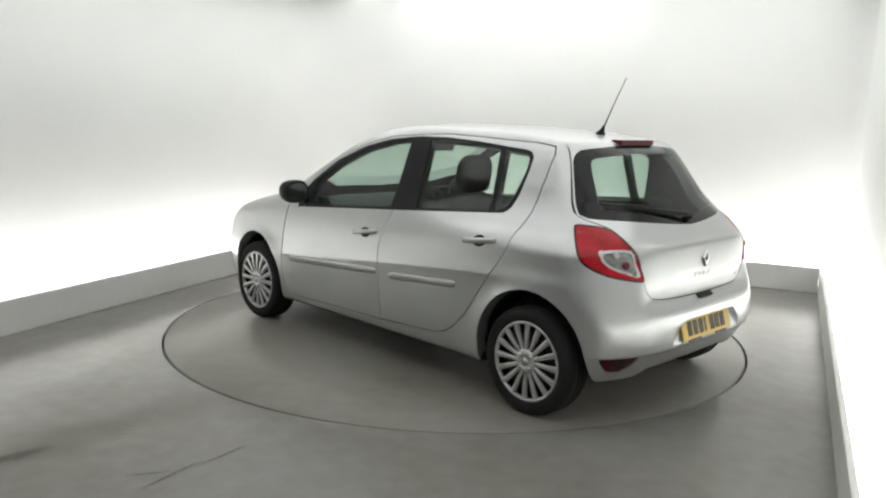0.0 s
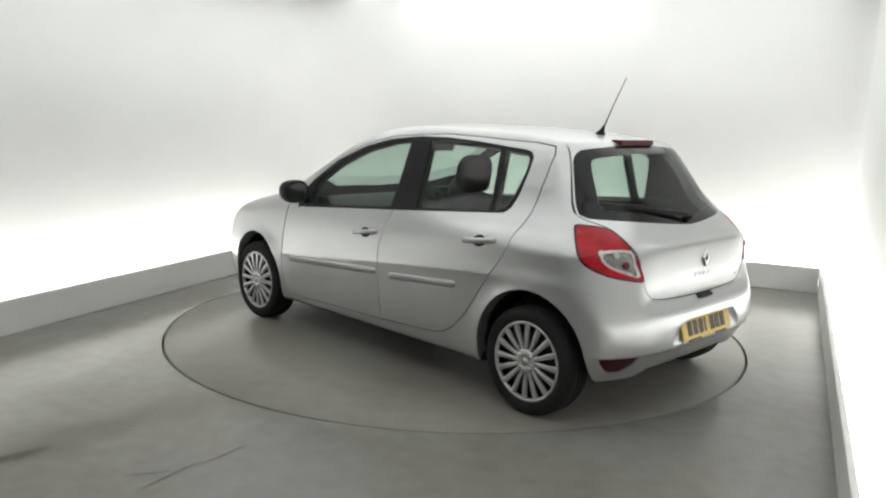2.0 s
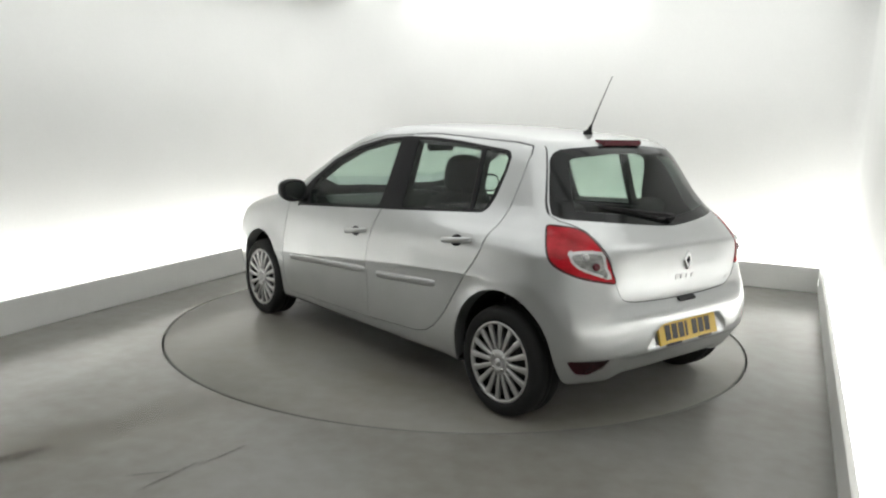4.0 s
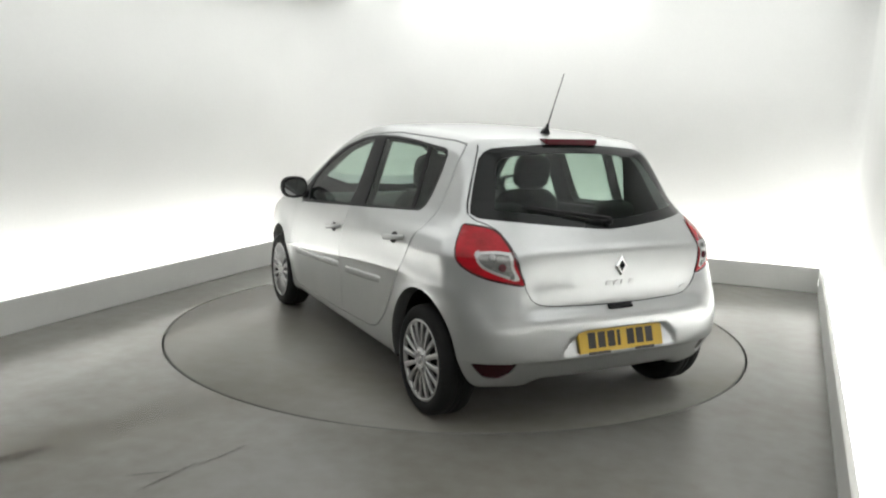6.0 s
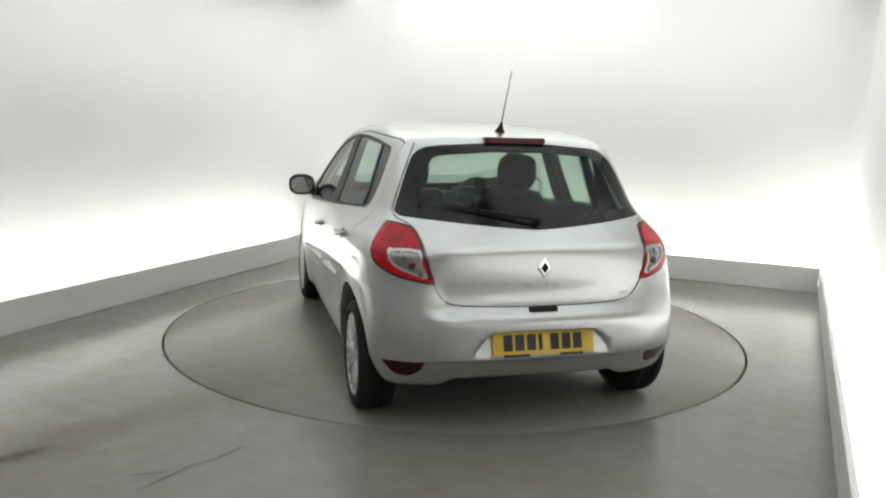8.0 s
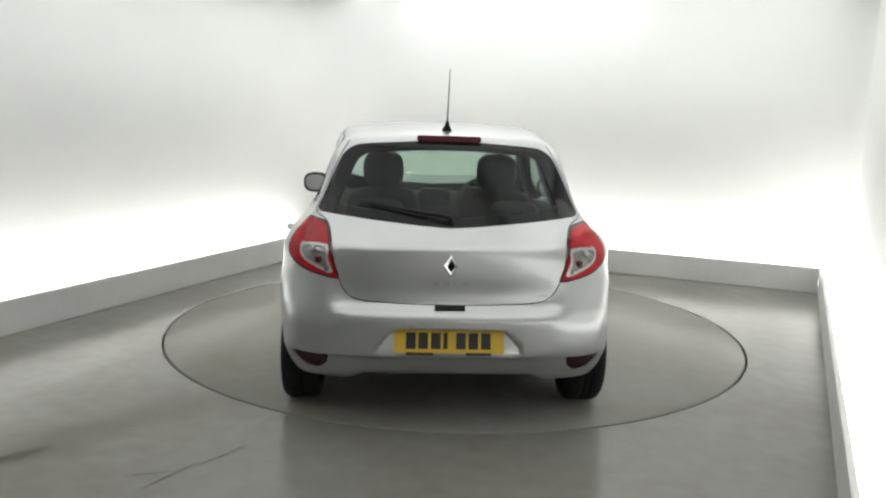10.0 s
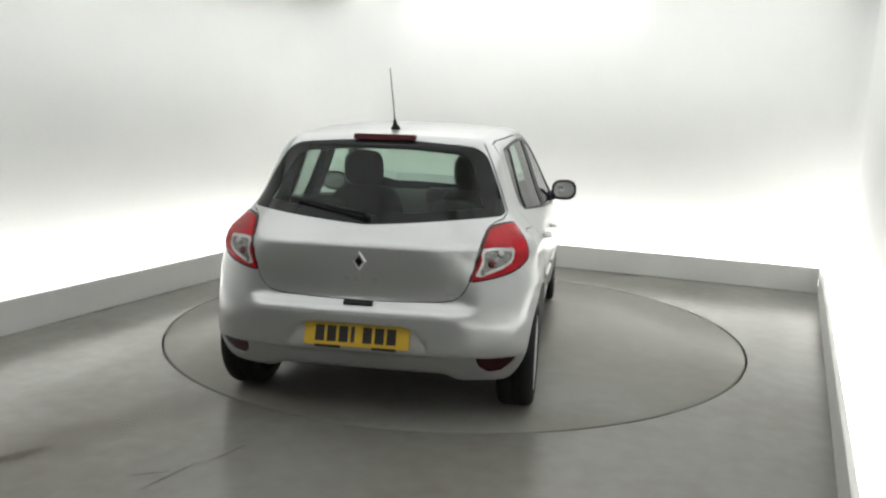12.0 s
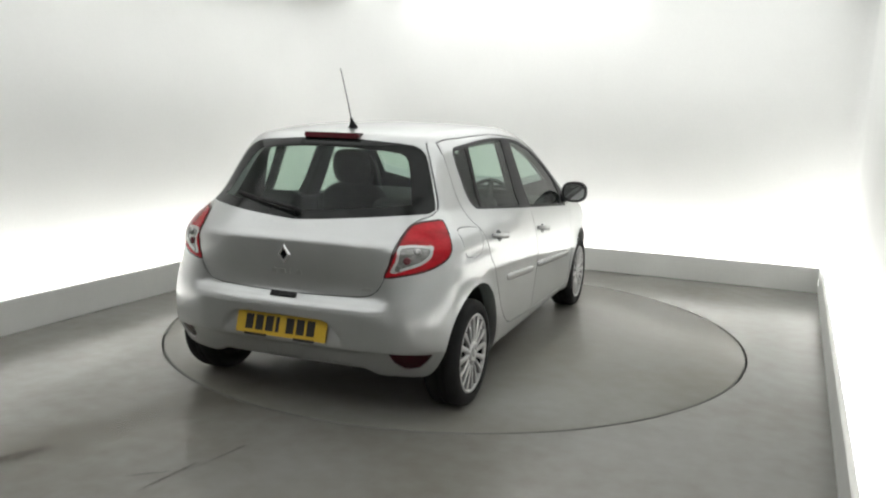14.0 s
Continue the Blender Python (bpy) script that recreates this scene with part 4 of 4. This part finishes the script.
def wheel(x, sg, yc):
    R = HUB_Z
    bm = bmesh.new()
    lathe(bm, [(0.205, -0.075), (0.21, -0.088), (0.235, -0.096), (0.262, -0.092), (0.278, -0.078), (R, -0.058), (R + 0.0005, -0.02), (R - 0.006, -0.018), (R - 0.006, -0.012), (R, -0.01), (R, 0.01), (R - 0.006, 0.012),
               (R - 0.006, 0.018), (R + 0.0005, 0.02), (R, 0.058), (0.278, 0.078), (0.262, 0.092), (0.235, 0.096), (0.214, 0.090), (0.205, 0.075)], 56)
    m = pose(x - AXIS[0], sg * yc - AXIS[1], HUB_Z, 0, 0, 0 if sg > 0 else 180)
    hub = bmesh.new()
    lathe(hub, [(0.207, -0.075), (0.195, -0.06), (0.19, 0.035), (0.06, 0.045), (0.001, 0.045)], 40)
    w = part("wheel", hub, PIT, CAR, "dark steel wheel", m)
    part("tyre", bm, RUBBER, w, "black rubber tyre")
    cap = bmesh.new()
    lathe(cap, [(0.212, 0.074), (0.213, 0.084), (0.208, 0.090), (0.198, 0.089), (0.194, 0.080), (0.194, 0.07)], 60)
    part("trim_ring", cap, HUBCAP, w, "silver plastic wheel trim ring")
    mid = bmesh.new()
    lathe(mid, [(0.068, 0.060), (0.066, 0.082), (0.058, 0.091), (0.03, 0.094), (0.028, 0.090), (0.020, 0.090), (0.018, 0.096), (0.001, 0.097)], 36)
    part("trim_centre", mid, HUBCAP, w, "silver wheel trim centre")
    spoke = loft([[(a, y, r) for a, y in ((-h, d - 0.016), (-h, d - 0.004), (-h * 0.45, d), (h * 0.45, d), (h, d - 0.004), (h, d - 0.016))] for r, h, d in
                  ((0.055, 0.0095, 0.086), (0.10, 0.0115, 0.089), (0.15, 0.0135, 0.090), (0.200, 0.0165, 0.088))])
    shade(spoke, 30)
    sm = bpy.data.meshes.new("spoke")
    spoke.to_mesh(sm)
    spoke.free()
    for k in range(16):
        part("spoke", sm, HUBCAP, w, "", pose(0, 0, 0, 0, k * 360 / 16, 0))
    # bolts
    bolt = bmesh.new()
    lathe(bolt, [(0.008, 0.088), (0.008, 0.094), (0.001, 0.095)], 8)
    bmesh.ops.translate(bolt, vec=(0.045, 0, 0), verts=list(bolt.verts))
    bme = bpy.data.meshes.new("bolt")
    bolt.to_mesh(bme)
    bolt.free()
    for k in range(4):
        part("bolt", bme, CHROME, w, "", pose(0, 0, 0, 0, 45 + k * 90, 0))
    # liner above the tyre
    cx, cz, r = ARCHES[0] if x > 1 else ARCHES[1]
    r += 0.004
    rings = []
    for y in (0.40, 0.60, 0.80, side_y(cx, cz + r + 0.01) - 0.010):
        line = [(cx - r, 0.24)] + [(cx + r * math.cos(a), cz + r * math.sin(a)) for a in np.linspace(math.pi, 0, 25)] + [(cx + r, 0.24)]
        rings.append([(lx, sg * min(y, side_y(lx, lz) - 0.014), lz) for lx, lz in line])
    lin = loft(rings, False, False)
    lin.faces.new([v for v in lin.verts][:27])
    part("arch_liner", moved(lin), BLACK_PLASTIC, CAR, "black wheel arch liner")


def cushion(x0, y0, z0, x1, y1, z1, r=0.05):
    bm = box(x0, y0, z0, x1, y1, z1)
    bmesh.ops.bevel(bm, geom=list(bm.edges), offset=r, segments=4, affect="EDGES")
    return shade(bm, 70)


def pillow(hx, hy, hz, e=3.2):
    """A softly rounded block, standing on z = 0."""
    bm = bmesh.new()
    bmesh.ops.create_uvsphere(bm, u_segments=24, v_segments=14, radius=1)
    for v in bm.verts:
        v.co = Vector([math.copysign(abs(c) ** (2 / e), c) * h for c, h in zip(v.co, (hx, hy, hz))]) + Vector((0, 0, hz))
    for f in bm.faces:
        f.smooth = True
    return bm


def front_seat(y):
    base = part("front_seat", moved(cushion(1.02, y - 0.24, 0.33, 1.52, y + 0.24, 0.53)), FABRIC, CAR, "charcoal fabric front seat")
    bm = pillow(0.075, 0.245, 0.305, 4.0)
    bmesh.ops.transform(bm, matrix=pose(1.06, y, 0.48, 0, -18, 0), verts=list(bm.verts))
    part("backrest", moved(bm), FABRIC, base)
    bm = pillow(0.06, 0.128, 0.115)
    bmesh.ops.transform(bm, matrix=pose(0.875, y, 1.065, 0, -10, 0), verts=list(bm.verts))
    part("headrest", moved(bm), FABRIC, base)
    for s in (-0.06, 0.06):
        bm = bmesh.new()
        tube(bm, [(0.885, y + s, 1.02), (0.87, y + s, 1.12)], 0.007, 8)
        part("headrest_rod", moved(bm), CHROME, base)


def interior():
    front_seat(0.36)
    front_seat(-0.36)
    bench = part("rear_bench", moved(cushion(0.20, -0.60, 0.35, 0.70, 0.60, 0.55)), FABRIC, CAR, "charcoal fabric rear bench")
    bm = cushion(-0.06, -0.60, 0.0, 0.06, 0.60, 0.52, 0.05)
    bmesh.ops.transform(bm, matrix=pose(0.20, 0, 0.46, 0, -20, 0), verts=list(bm.verts))
    part("backrest", moved(bm), FABRIC, bench)
    for y in (0.36, -0.36):
        bm = pillow(0.05, 0.13, 0.065)
        bmesh.ops.transform(bm, matrix=pose(0.03, y, 0.95, 0, -15, 0), verts=list(bm.verts))
        part("headrest", moved(bm), FABRIC, bench)
    part("parcel_shelf", moved(box(-0.34, -0.58, 0.925, 0.03, 0.58, 0.945, 0.006)), FABRIC, CAR, "dark parcel shelf")
    dash = part("dashboard", moved(shade(loft([[(1.80, y, 0.45), (1.74, y, 0.72), (1.78, y, 0.88), (1.88, y, 0.955), (2.10, y, 0.945), (2.2, y, 0.88), (2.2, y, 0.45)] for y in (-0.72, -0.5, 0.0, 0.5, 0.72)]), 60)), TRIM, CAR, "dark grey dashboard")
    part("instrument_hood", moved(cushion(1.72, -0.54, 0.90, 1.90, -0.18, 1.00, 0.035)), TRIM, dash)
    part("centre_screen", moved(cushion(1.74, -0.12, 0.86, 1.86, 0.12, 0.985, 0.02)), TRIM, dash)
    bm = bmesh.new()
    n = 40
    m = pose(1.60, -0.36, 0.905, 0, -68, 0)
    tube(bm, [(0.182 * math.cos(a), 0.182 * math.sin(a), 0) for a in np.linspace(0, math.tau, n + 1)], 0.015, 8)
    tube(bm, [(-0.17, 0, 0), (0.0, 0, -0.02), (0.17, 0, 0)], 0.02, 8)
    tube(bm, [(0, 0, -0.02), (0, 0, -0.2)], 0.045, 12)
    lathe(bm, [(0.001, 0.01), (0.055, 0.005), (0.065, -0.02), (0.05, -0.04)], 20, "z")
    bmesh.ops.transform(bm, matrix=m, verts=list(bm.verts))
    part("steering_wheel", moved(bm), TRIM, CAR, "black steering wheel")
    mir = part("cabin_mirror", moved(cushion(1.50, -0.12, 1.285, 1.535, 0.12, 1.345, 0.014)), TRIM, CAR, "dark cabin mirror")
    bm = bmesh.new()
    tube(bm, [(1.525, 0, 1.33), (1.56, 0, 1.375)], 0.012, 8)
    part("mirror_stem", moved(bm), TRIM, mir)
    part("cabin_floor", moved(box(0.0, -0.70, 0.26, 2.25, 0.70, 0.30, 0.01)), TRIM, CAR, "dark cabin floor")
    for sg in (1, -1):
        for x0, x1 in ((1.18, 2.14), (0.32, 1.12)):
            y = sg * 0.80
            part("door_card", moved(box(x0, min(y, y - sg * 0.05), 0.32, x1, max(y, y - sg * 0.05), 0.86, 0.02)), TRIM, CAR, "dark inner door card")


GATE, BUMPER, REAR_WINDOW = car_body()
rear_fittings(GATE, BUMPER, REAR_WINDOW)
for wx, wy in ((AXLE_F + 0.012, 0.765), (AXLE_R, 0.745)):
    wheel(wx, 1, wy)
    wheel(wx, -1, wy)
interior()


# ---- movement ----
def motions():
    """The table waits, then turns at an even pace with the car on it."""
    turns = [(0.0, 135.32), (1.6, 135.32), (3.1, 135.32), (3.2, 135.32), (3.4, 134.35), (3.7, 132.6), (4.1, 130.2), (4.6, 127.15), (5.1, 124.1),
             (5.5, 121.62), (6.0, 118.17), (6.5, 115.31), (7.0, 112.34), (7.5, 109.49), (8.0, 106.59), (8.5, 103.45), (9.0, 100.3),
             (9.5, 97.15), (10.0, 93.95), (10.5, 90.79), (11.0, 87.85), (11.5, 84.93), (12.0, 81.4), (12.5, 78.41), (13.0, 75.38),
             (13.5, 72.56), (14.0, 69.75)]
    walk(CAR, [(t, pose(0, 0, 0, 0, 0, a)) for t, a in turns])
    walk(TABLE, [(t, pose(0, 0, 0, 0, 0, a - 135.32)) for t, a in turns])


motions()
